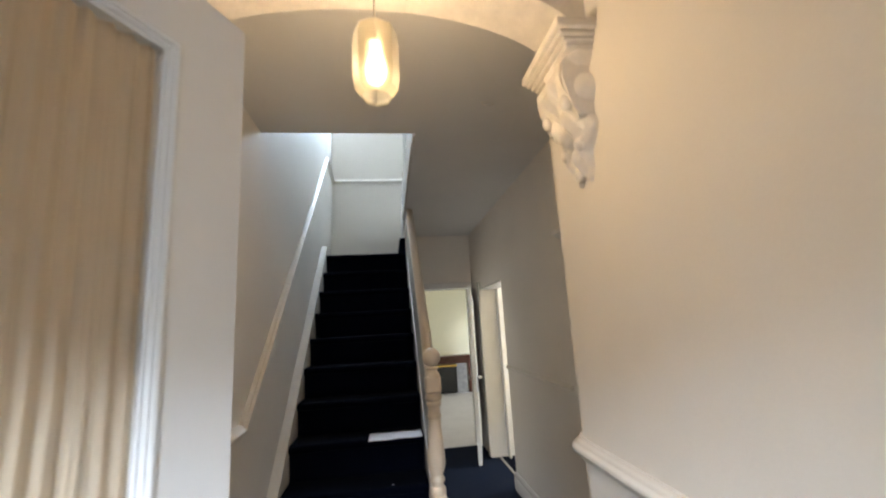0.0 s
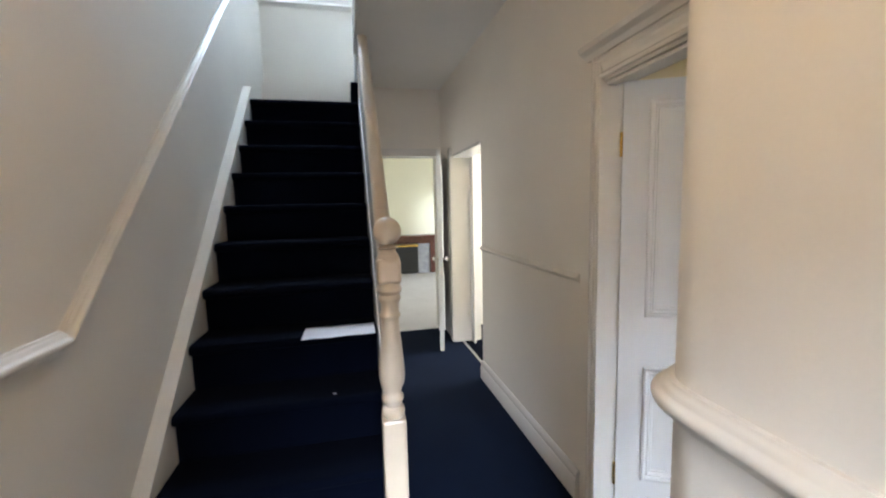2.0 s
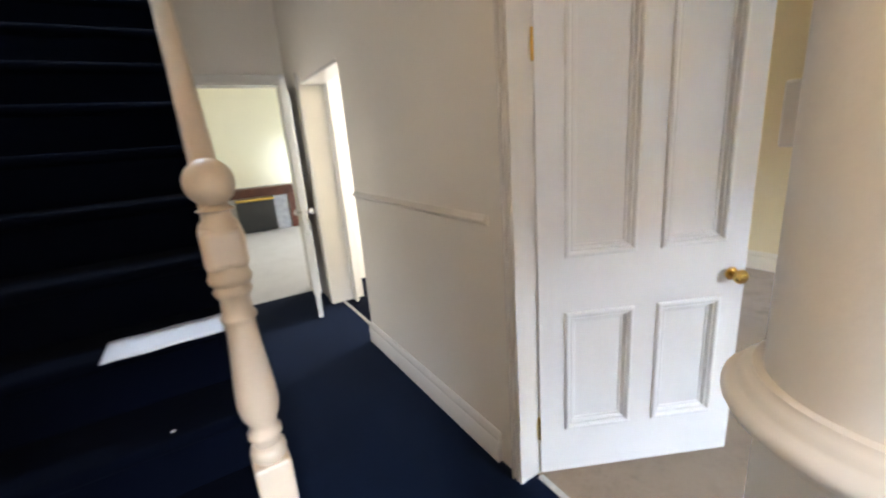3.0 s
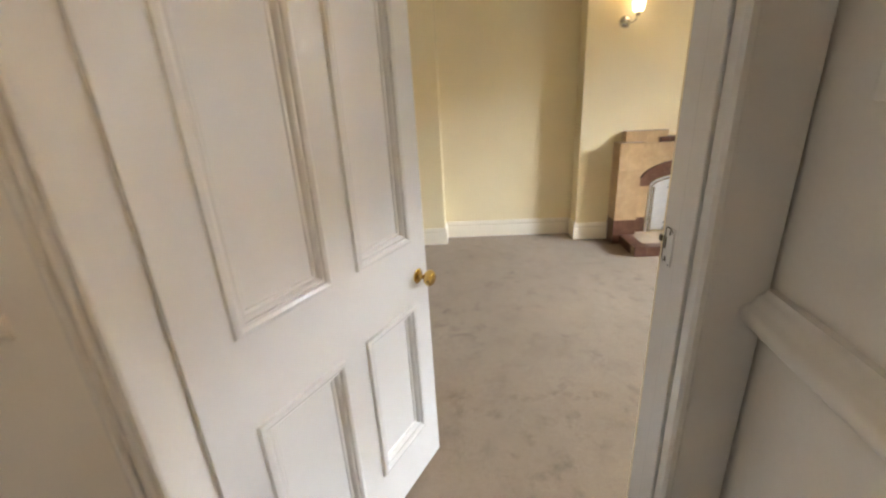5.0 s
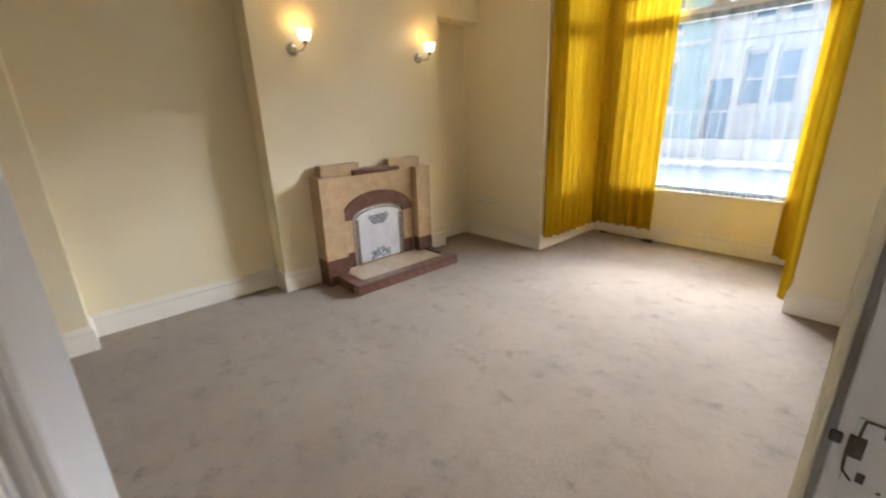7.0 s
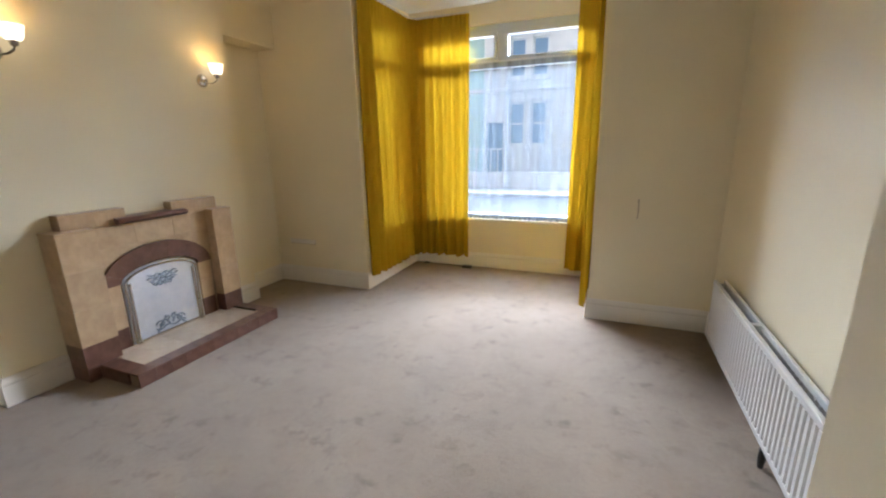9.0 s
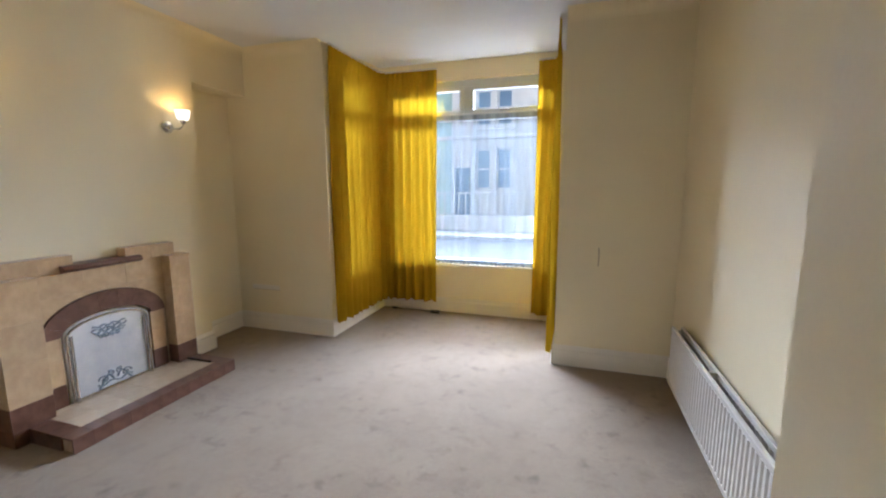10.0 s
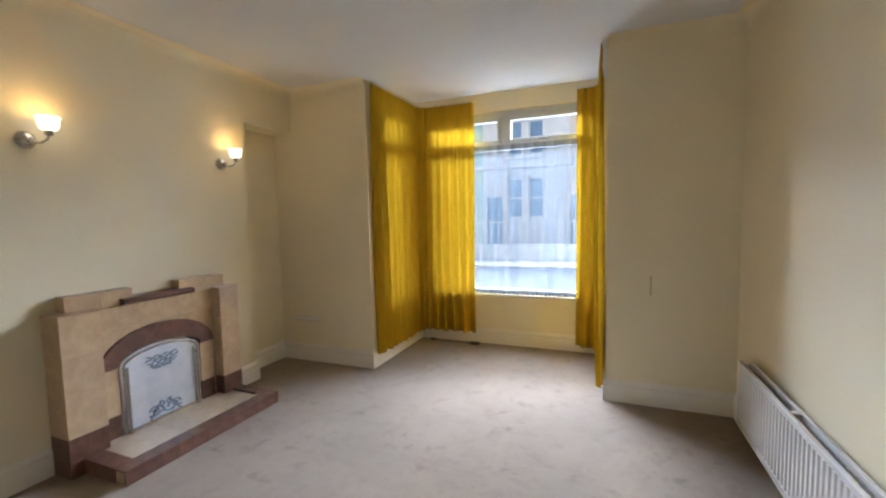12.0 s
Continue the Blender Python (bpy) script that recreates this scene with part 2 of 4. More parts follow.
def thing(name, at, label, category, group="", rz=0.0):
    ob = new(name)
    ob.matrix_world = pose(*at, rz=rz)
    ob.empty_display_size = 0.1
    return tagged(ob, label, category, group)


def box(bm, lo, hi, bevel=0.0, segments=2):
    made = bmesh.ops.create_cube(bm, size=1.0)["verts"]
    for v in made:
        v.co = Vector((lo[i] + (v.co[i] + 0.5) * (hi[i] - lo[i]) for i in range(3)))
    if bevel:
        edges = {e for v in made for e in v.link_edges}
        bmesh.ops.bevel(bm, geom=list(edges), offset=bevel, segments=segments, affect="EDGES", profile=0.5)
    return bm


def boxed(lo, hi, bevel=0.0, segments=2):
    return box(bmesh.new(), lo, hi, bevel, segments)


def slab(points, low, high, axis="z"):
    """A prism: the outline, given in two of the axes, drawn along the third."""
    bm = bmesh.new()
    order = {"z": (0, 1, 2), "x": (1, 2, 0), "y": (0, 2, 1)}[axis]

    def vert(p, q):
        c = [0, 0, 0]
        c[order[0]], c[order[1]], c[order[2]] = p[0], p[1], q
        return bm.verts.new(c)

    a = [vert(p, low) for p in points]
    b = [vert(p, high) for p in points]
    bm.faces.new(a)
    bm.faces.new(b)
    for i in range(len(points)):
        j = (i + 1) % len(points)
        bm.faces.new((a[i], a[j], b[j], b[i]))
    return bm


def lathe(bm, profile, centre=(0, 0, 0), sides=28):
    """Turned shape: (radius, height) pairs round a vertical axis."""
    rings = []
    for r, z in profile:
        rings.append([bm.verts.new((centre[0] + r * math.cos(2 * math.pi * i / sides), centre[1] + r * math.sin(2 * math.pi * i / sides), centre[2] + z)) for i in range(sides)])
    for a, b in zip(rings, rings[1:]):
        for i in range(sides):
            bm.faces.new((a[i], a[(i + 1) % sides], b[(i + 1) % sides], b[i]))
    bm.faces.new(rings[0])
    bm.faces.new(rings[-1])
    return bm


def sweep(bm, path, profile, closed=False):
    """A moulding: profile of (out, up) carried along the path, mitred in plan; out is to the right of the way."""
    pts = [Vector(p) for p in path]
    rings = []
    for i, p in enumerate(pts):
        before = (p - pts[i - 1]) if i else (pts[1] - p)
        after = (pts[i + 1] - p) if i + 1 < len(pts) else (p - pts[i - 1])
        b, a = before.to_2d().normalized(), after.to_2d().normalized()
        nb, na = Vector((b.y, -b.x)), Vector((a.y, -a.x))
        out = (nb + na).normalized()
        out /= max(0.35, out.dot(nb))
        rings.append([bm.verts.new((p.x + out.x * o, p.y + out.y * o, p.z + u)) for o, u in profile])
    for a, b in zip(rings, rings[1:]):
        for i in range(len(profile)):
            j = (i + 1) % len(profile)
            bm.faces.new((a[i], a[j], b[j], b[i]))
    bm.faces.new(rings[0])
    bm.faces.new(rings[-1])
    return bm


def tube(bm, points, radius, sides=10):
    pts = [Vector(p) for p in points]
    rings = []
    for i, p in enumerate(pts):
        way = (pts[min(i + 1, len(pts) - 1)] - pts[max(i - 1, 0)]).normalized()
        side = way.orthogonal().normalized() if abs(way.z) > 0.9 else way.cross(Vector((0, 0, 1))).normalized()
        up = side.cross(way)
        r = radius[i] if isinstance(radius, (list, tuple)) else radius
        rings.append([bm.verts.new(p + r * (math.cos(2 * math.pi * k / sides) * side + math.sin(2 * math.pi * k / sides) * up)) for k in range(sides)])
    for a, b in zip(rings, rings[1:]):
        for k in range(sides):
            bm.faces.new((a[k], a[(k + 1) % sides], b[(k + 1) % sides], b[k]))
    bm.faces.new(rings[0])
    bm.faces.new(rings[-1])
    return bm


def wall(bm, axis, low, high, start, end, bottom, top, openings=()):
    """A wall between low and high along axis, with openings (start, end, bottom, top) through it."""
    cuts = sorted({start, end, *(v for o in openings for v in o[:2])})
    for a, b in zip(cuts, cuts[1:]):
        mid = (a + b) / 2
        spans, z = [], bottom
        for o in sorted((o for o in openings if o[0] < mid < o[1]), key=lambda o: o[2]):
            if o[2] > z:
                spans.append((z, o[2]))
            z = o[3]
        if z < top:
            spans.append((z, top))
        for s, e in spans:
            if axis == "x":
                box(bm, (low, a, s), (high, b, e))
            else:
                box(bm, (a, low, s), (b, high, e))
    return bm


# ---- setting: hall ----
CEIL = 2.79
structure("floor_hall", slab([(-0.57, -0.45), (0.88, -0.45), (0.88, 2.25), (1.40, 2.25), (1.40, 6.45), (-0.57, 6.45)], -0.12, 0.0), BLUE_LIT, "dark navy blue cut pile carpet in the hall", "floor")
structure("floor_room", slab([(1.40, 2.25), (1.40, 4.3), (5.3, 4.3), (5.3, -0.9), (4.1, -0.9), (4.1, -2.1), (1.7, -2.1), (1.7, -0.9), (0.88, -0.9), (0.88, 2.25)], -0.12, 0.0), BEIGE, "worn beige cut pile carpet with trodden patches", "floor")
structure("floor_back", slab([(-0.7, 6.45), (-0.7, 10.9), (3.5, 10.9), (3.5, 6.45)], -0.12, 0.0), PALE, "pale grey beige carpet in the back room", "floor")
structure("floor_middle", slab([(1.40, 4.3), (1.40, 6.45), (3.5, 6.45), (3.5, 4.3)], -0.12, 0.0), BLUE_SHADED, "dark blue carpet in the side room", "floor")

bm = wall(bmesh.new(), "x", -0.87, -0.57, -0.45, 6.60, -0.1, 5.4)
structure("wall_hall_west", bm, HALL_PAINT, "off-white painted plaster hall and stair wall", "wall")

R = 0.12
RY = 2.27
plan = [(0.83, -1.05), (0.83, RY)]
plan += [(0.83 + R - R * math.cos(a), RY + R * math.sin(a)) for a in (i * math.pi / 48 for i in range(1, 25))]
plan += [(1.33, 2.345), (1.33, 2.415), (1.458, 2.415), (1.458, 2.10), (0.92, 2.10), (0.92, -1.05)]


def two_faced(name, bm, mat_a, mat_b, test, label):
    """One wall, painted differently on the faces for which test(centre, normal) holds."""
    ob = structure(name, bm, mat_a, label, "wall", True)
    ob.data.materials.append(mat_b)
    for p in ob.data.polygons:
        if test(p.center, p.normal):
            p.material_index = 1
    return ob


lobby = two_faced("wall_lobby_east", slab(plan, -0.1, CEIL), HALL_PAINT, ROOM_PAINT, lambda c, n: c.x > 1.45 or (c.x > 0.915 and c.y < 2.101 and (n.x > 0.5 or n.y < -0.5) and c.y > -1.04), "off-white partition wall with rounded corner")
bm = wall(bmesh.new(), "x", 1.33, 1.455, 2.415, 4.95, -0.1, CEIL, [(2.415, 3.31, -0.1, 1.99)])
two_faced("wall_hall_east", bm, HALL_PAINT, ROOM_PAINT, lambda c, n: n.x > 0.5 and c.y < 4.2, "off-white hall wall with a doorway to the front room")
bm = wall(bmesh.new(), "x", 1.33, 1.51, 4.95, 6.45, -0.1, CEIL, [(4.95, 5.93, -0.1, 1.985)])
structure("wall_hall_east_rear", bm, HALL_PAINT, "off-white hall wall round a wide doorway", "wall")
bm = wall(bmesh.new(), "y", 6.45, 6.60, -0.57, 3.5, -0.1, CEIL, [(0.50, 1.29, -0.1, 2.06)])
two_faced("wall_hall_end", bm, HALL_PAINT, YELLOW_PAINT, lambda c, n: n.y > 0.5, "off-white wall at the end of the hall with a doorway")
bm = wall(bmesh.new(), "y", -0.60, -0.45, -0.87, 0.85, -0.1, CEIL, [(-0.30, 0.56, -0.1, 2.08)])
structure("wall_entrance", bm, HALL_PAINT, "off-white wall round the street doorway", "wall")

# hall ceiling with the stairwell left open
bm = bmesh.new()
box(bm, (-0.57, -0.45, CEIL), (1.45, 3.33, CEIL + 0.26))
box(bm, (0.385, 3.33, CEIL), (1.45, 6.45, CEIL + 0.26))
structure("ceiling_hall", bm, CEILING_PAINT, "white painted hall ceiling with open stairwell", "ceiling")

# arch across the lobby
CX, CA, CB, CZ = 0.13, 0.70, 0.285, 2.375
arc = [(CX - CA * math.cos(i * math.pi / 40), CZ + CB * math.sin(i * math.pi / 40)) for i in range(41)]
bm = slab(arc + [(0.83, CEIL), (-0.57, CEIL)], 1.93, 2.13, "y")
structure("arch", bm, PLASTER, "plastered elliptical arch across the lobby", "arch", True)

# upper stairwell
bm = wall(bmesh.new(), "y", 6.60, 6.75, -0.57, 1.51, 2.2, 5.4, [(-0.38, 0.225, 4.52, 5.30)])
structure("wall_stair_head", bm, HALL_PAINT, "off-white wall above the half landing with a high window", "wall")
structure("wall_landing_south", boxed((-0.57, 2.2, CEIL + 0.26), (1.51, 2.35, 5.4)), HALL_PAINT, "off-white landing wall", "wall")
structure("wall_landing_east", boxed((1.51, 2.2, CEIL + 0.26), (1.66, 6.75, 5.4)), HALL_PAINT, "off-white landing wall", "wall")
structure("ceiling_landing", boxed((-0.87, 2.2, 5.4), (1.66, 6.75, 5.5)), CEILING_PAINT, "white painted ceiling above the stairs", "ceiling")
structure("landing", boxed((-0.57, 5.55, 2.16), (0.40, 6.60, 2.394)), BLUE_SHADED, "navy carpeted half landing", "floor")

# rooms behind
bm = wall(bmesh.new(), "y", 10.75, 10.9, -0.7, 3.5, -0.1, 2.7)
wall(bm, "x", -0.85, -0.7, 6.6, 10.9, -0.1, 2.7)
wall(bm, "x", 3.5, 3.65, 4.2, 10.9, -0.1, 2.79, [(7.8, 9.4, 0.7, 2.3), (4.9, 6.0, 0.8, 2.2)])
structure("wall_back_room", bm, YELLOW_PAINT, "pale yellow painted back room walls", "wall")
structure("ceiling_back_room", boxed((-0.85, 6.6, 2.7), (3.65, 10.9, 2.8)), CEILING_PAINT, "white back room ceiling", "ceiling")
structure("ceiling_middle_room", boxed((1.51, 4.2, CEIL), (3.65, 6.6, CEIL + 0.1)), CEILING_PAINT, "white side room ceiling", "ceiling")

# ---- setting: front room ----
RC = 2.80
bm = wall(bmesh.new(), "x", 4.84, 5.4, -0.79, 4.2, -0.1, RC + 0.1, [(-0.79, -0.192, -0.1, 2.37), (1.652, 2.974, -0.1, 2.37)])
box(bm, (5.06, -0.79, -0.1), (5.4, -0.192, 2.37))
box(bm, (5.06, 1.652, -0.1), (5.4, 2.974, 2.37))
structure("wall_chimney", bm, ROOM_PAINT, "cream wall with chimney breast and two alcoves", "wall")
bm = wall(bmesh.new(), "y", -1.09, -0.79, 0.62, 1.796, -0.1, RC + 0.1)
wall(bm, "y", -1.09, -0.79, 3.94, 5.4, -0.1, RC + 0.1)
structure("wall_front", bm, ROOM_PAINT, "cream front wall on both sides of the bay", "wall")
bm = wall(bmesh.new(), "x", 1.50, 1.796, -2.22, -1.09, -0.1, 2.95, [(-1.82, -1.0, 0.60, 2.67)])
wall(bm, "x", 3.94, 4.236, -2.22, -1.09, -0.1, 2.95, [(-1.82, -1.0, 0.60, 2.67)])
wall(bm, "y", -2.22, -1.955, 1.796, 3.94, -0.1, 2.95, [(1.93, 3.81, 0.59, 2.67)])
structure("wall_bay", bm, ROOM_PAINT, "cream square bay walls with window openings", "wall")
structure("wall_room_back", boxed((1.455, 4.2, -0.1), (5.4, 4.35, RC + 0.1)), ROOM_PAINT, "cream back wall of the front room", "wall")
bm = boxed((0.92, -0.79, RC), (4.84, 2.10, RC + 0.14))
box(bm, (1.458, 2.10, RC), (4.84, 4.2, RC + 0.14))
structure("ceiling_room", bm, CEILING_PAINT, "white painted front room ceiling", "ceiling")
bm = slab([(-0.79, RC), (-1.955, RC + 0.072), (-1.955, RC + 0.15), (-0.79, RC + 0.15)], 1.796, 3.94, "x")
structure("ceiling_bay", bm, CEILING_PAINT, "white painted bay ceiling", "ceiling")

# coving round the front room
COVE = [(-0.01, 0.01), (0.085, 0.01)] + [(0.085 - 0.085 * math.sin(a), -0.085 + 0.085 * math.cos(a) - 0.002) for a in (i * math.pi / 12 for i in range(7))] + [(-0.01, -0.087)]
bm = sweep(bmesh.new(), [(3.94, -0.79, RC), (4.84, -0.79, RC), (4.84, 4.2, RC)][::-1], COVE)
sweep(bm, [(1.458, 4.2, RC), (1.458, 2.10, RC), (0.92, 2.10, RC), (0.92, -0.79, RC), (1.796, -0.79, RC)][::-1], COVE)
structure("coving_room", bm, ROOM_PAINT, "cream plaster coving below the ceiling", "coving", True)

# ---- skirtings and dado rails ----
SKIRT = [(-0.004, 0.0), (0.020, 0.0), (0.020, 0.118), (0.016, 0.124), (0.020, 0.132), (0.019, 0.148), (0.010, 0.160), (0.008, 0.172), (-0.004, 0.172)]
HSKIRT = [(-0.004, 0.0), (0.024, 0.0), (0.024, 0.105), (0.018, 0.112), (0.022, 0.124), (0.012, 0.145), (0.008, 0.152), (-0.004, 0.152)]
DADO = [(-0.004, -0.036), (0.010, -0.036), (0.012, -0.030), (0.014, -0.024), (0.020, -0.018), (0.029, -0.015), (0.036, -0.010), (0.040, -0.002), (0.039, 0.006), (0.034, 0.011), (0.027, 0.013), (0.024, 0.017), (0.022, 0.022), (0.018, 0.026), (0.013, 0.028), (0.011, 0.034), (-0.004, 0.034)]


def skirting(path, profile=SKIRT, mat=CREAM_GLOSS, label="cream gloss moulded skirting board"):
    structure("baseboard", sweep(bmesh.new(), path, profile), mat, label, "skirting", True)


# the way goes so that the room lies on its right
skirting([(5.06, 1.652, 0), (4.84, 1.652, 0), (4.84, 1.344, 0)])
skirting([(4.84, 0.085, 0), (4.84, -0.192, 0), (5.06, -0.192, 0), (5.06, -0.79, 0), (3.94, -0.79, 0), (3.94, -1.955, 0), (1.796, -1.955, 0), (1.796, -0.79, 0), (0.92, -0.79, 0), (0.92, 2.10, 0), (1.458, 2.10, 0), (1.458, 2.34, 0)])
skirting([(4.84, 4.2, 0), (4.84, 2.974, 0), (5.06, 2.974, 0), (5.06, 1.674, 0)])
skirting([(1.33, 3.435, 0), (1.33, 4.95, 0)][::-1], HSKIRT, GLOSS, "white gloss skirting board")
ROUND = [(0.83 + R - R * math.cos(a), RY + R * math.sin(a)) for a in (i * math.pi / 20 for i in range(0, 11))]
lobby_way = [(0.83, 0.75)] + ROUND + [(1.311, 2.347)]
skirting([(x, y, 0) for x, y in lobby_way][::-1], HSKIRT, GLOSS, "white gloss skirting board")
skirting([(-0.57, 0.78, 0), (-0.57, 3.06, 0)], HSKIRT, GLOSS, "white gloss skirting board")


def dado(path, label="cream painted moulded dado rail"):
    structure("trim", sweep(bmesh.new(), path, DADO), DADO_PAINT, label, "dado rail", True)


dado([(x, y, 1.118) for x, y in lobby_way][::-1])
dado([(-0.57, 0.78, 1.100), (-0.57, 3.11, 1.100)])
dado([(-0.57, 3.11, 1.100), (-0.57, 6.02, 3.765), (-0.57, 6.60, 3.66)], "white dado rail rising with the stairs")
dado([(-0.57, 6.60, 3.66), (1.5, 6.60, 3.66)], "white dado rail on the half landing wall")
SLIM = [(o * 0.62, u * 0.62) for o, u in DADO]
structure("trim", sweep(bmesh.new(), [(1.33, 4.94, 1.115), (1.33, 3.453, 1.115)], SLIM), HALL_PAINT, "slim painted dado rail on the hall wall", "dado rail", True)


# ---- doorway frames ----
CASING = [(0.0, -0.002), (0.0, 0.020), (0.012, 0.024), (0.022, 0.014), (0.034, 0.014), (0.050, 0.020), (0.062, 0.020), (0.070, 0.028), (0.082, 0.026), (0.086, 0.014), (0.086, -0.002)]


def upright_moulding(at, across, out, bottom, top, profile=CASING, wide=1.0):
    """A vertical architrave leg: profile (across, out) in plan, from bottom to top."""
    pts = [(at[0] + across[0] * a * wide + out[0] * o, at[1] + across[1] * a * wide + out[1] * o) for a, o in profile]
    return slab(pts, bottom, top)


def level_moulding(x, out, y0, y1, z, profile=CASING):
    return slab([(x + out * o, z + a) for a, o in profile], y0, y1, "y")


frame_front = thing("door_frame", (1.33, 2.88, 0), "white gloss door frame with moulded architrave", "door frame")
frame_front.matrix_world = Matrix.Identity(4)
part("lining", boxed((1.325, 3.286, 0), (1.457, 3.310, 1.99)), GLOSS, frame_front)
part("lining", boxed((1.325, 2.415, 0), (1.447, 2.435, 1.99), 0.003), GLOSS, frame_front)
part("lining", boxed((1.325, 2.435, 1.968), (1.457, 3.286, 1.99)), GLOSS, frame_front)
part("stop", boxed((1.340, 2.434, 0), (1.378, 2.449, 1.954), 0.003), GLOSS, frame_front)
part("stop", boxed((1.340, 2.449, 1.954), (1.378, 3.286, 1.968), 0.003), GLOSS, frame_front)
RIBS = [(0.0, -0.002), (0.0, 0.018), (0.003, 0.024), (0.010, 0.024), (0.012, 0.018), (0.013, 0.004), (0.019, 0.004), (0.020, 0.020), (0.024, 0.027), (0.030, 0.027), (0.033, 0.020), (0.034, 0.005), (0.040, 0.005), (0.041, 0.024), (0.044, 0.031), (0.051, 0.031), (0.055, 0.024), (0.056, -0.002)]
part("architrave", upright_moulding((1.33, 3.283), (0, 1), (-1, 0), 0, 2.07, RIBS), GLOSS, frame_front, "ribbed architrave")
FLAT = [(0.0, -0.002), (0.0, 0.016), (0.004, 0.022), (0.011, 0.022), (0.015, 0.015), (0.020, 0.013), (0.095, 0.013), (0.095, -0.002)]
part("architrave", upright_moulding((1.33, 2.447), (0, -1), (-1, 0), 0, 2.07, FLAT), GLOSS, frame_front, "flat architrave with a beaded edge")
part("architrave", level_moulding(1.33, -1, 2.398, 3.336, 1.982), GLOSS, frame_front)
part("hood", slab([(1.332, 2.068), (1.300, 2.068), (1.285, 2.085), (1.262, 2.098), (1.255, 2.118), (1.332, 2.122)], 2.399, 3.375, "y"), GLOSS, frame_front, "moulded hood above the doorway")
part("architrave", boxed((1.453, 2.345, 0), (1.462, 2.430, 2.07), 0.003), ROOM_PAINT, frame_front)
part("architrave", upright_moulding((1.455, 3.288), (0, 1), (1, 0), 0, 2.07), CREAM_GLOSS, frame_front)
part("architrave", level_moulding(1.455, 1, 2.35, 3.368, 1.982), CREAM_GLOSS, frame_front)
SCUFF = material("scuffed_bare_metal", (0.13, 0.105, 0.08), 0.5, 0.5, vary=0.3, scale=60)
# strike plate in the lining, chipped round its rim: x and z of the plate's middle
KX, KY, KZ = 1.423, 2.435, 1.175
part("keep", boxed((KX - 0.013, KY - 0.001, KZ - 0.030), (KX + 0.014, KY + 0.0022, KZ + 0.030), 0.001), GLOSS, frame_front, "chipped painted strike plate")
part("keep_hole", boxed((KX + 0.006, KY + 0.0012, KZ - 0.006), (KX + 0.016, KY + 0.0032, KZ + 0.014), 0.0008), SCUFF, frame_front)
part("screw", boxed((KX + 0.001, KY + 0.0012, KZ - 0.026), (KX + 0.006, KY + 0.0032, KZ - 0.017), 0.0008), SCUFF, frame_front)
part("screw", boxed((KX - 0.005, KY + 0.0012, KZ + 0.019), (KX - 0.001, KY + 0.0032, KZ + 0.026), 0.0008), SCUFF, frame_front)
part("keep_lip", boxed((KX + 0.019, KY + 0.001, KZ + 0.002), (KX + 0.027, KY + 0.005, KZ + 0.013), 0.002), SCUFF, frame_front)
for a, b in (((0.011, 0.012), (0.010, 0.029)), ((0.010, 0.029), (-0.004, 0.029)), ((-0.004, 0.029), (-0.012, 0.024)), ((0.015, -0.006), (0.014, -0.020)), ((0.014, -0.020), (0.008, -0.027)), ((-0.007, -0.029), (-0.009, -0.027))):
    part("chip", tube(bmesh.new(), [(KX + a[0], KY + 0.0022, KZ + a[1]), (KX + b[0], KY + 0.0022, KZ + b[1])], 0.0010, 6), SCUFF, frame_front)
part("threshold", boxed((1.385, 2.437, 0.0), (1.415, 3.267, 0.006), 0.002), THRESHOLD, frame_front, "worn metal carpet strip")

frame_rear = thing("door_frame", (0, 0, 0), "white gloss frame of the side doorway", "door frame")
part("lining", boxed((1.322, 5.90, 0), (1.62, 5.932, 1.985)), GLOSS, frame_rear)
part("architrave", boxed((1.305, 5.905, 0), (1.328, 6.02, 2.07), 0.006), GLOSS, frame_rear)
part("lining", boxed((1.322, 4.952, 1.962), (1.512, 5.90, 1.985)), GLOSS, frame_rear)
part("architrave", boxed((1.512, 5.80, 0), (1.535, 5.90, 2.07), 0.006), GLOSS, frame_rear)
part("threshold", boxed((1.405, 4.955, 0.0), (1.43, 5.90, 0.006), 0.002), THRESHOLD, frame_rear, "pale metal carpet strip")

frame_back = thing("door_frame", (0, 0, 0), "white gloss frame of the back room doorway", "door frame")
part("lining", boxed((1.268, 6.43, 0), (1.292, 6.602, 2.06)), GLOSS, frame_back)
part("lining", boxed((0.498, 6.43, 0), (0.522, 6.602, 2.06)), GLOSS, frame_back)
part("lining", boxed((0.522, 6.43, 2.036), (1.268, 6.602, 2.06)), GLOSS, frame_back)
part("architrave", boxed((0.45, 6.425, 2.05), (1.325, 6.452, 2.125), 0.006), GLOSS, frame_back)
part("architrave", boxed((0.43, 6.425, 0), (0.505, 6.452, 2.05), 0.006), GLOSS, frame_back)

frame_lobby = thing("door_frame", (0, 0, 0), "white painted lobby door frame", "door frame")
part("jamb", boxed((-0.568, 0.66, 0), (-0.43, 0.76, 2.10), 0.004), GLOSS, frame_lobby)
part("jamb", boxed((0.70, 0.66, 0), (0.828, 0.76, 2.10), 0.004), GLOSS, frame_lobby)
part("head", boxed((-0.568, 0.66, 2.10), (0.828, 0.76, 2.18), 0.004), GLOSS, frame_lobby)
part("fanlight", boxed((-0.568, 0.70, 2.18), (0.828, 0.72, CEIL), 0.0), GLOSS, frame_lobby)


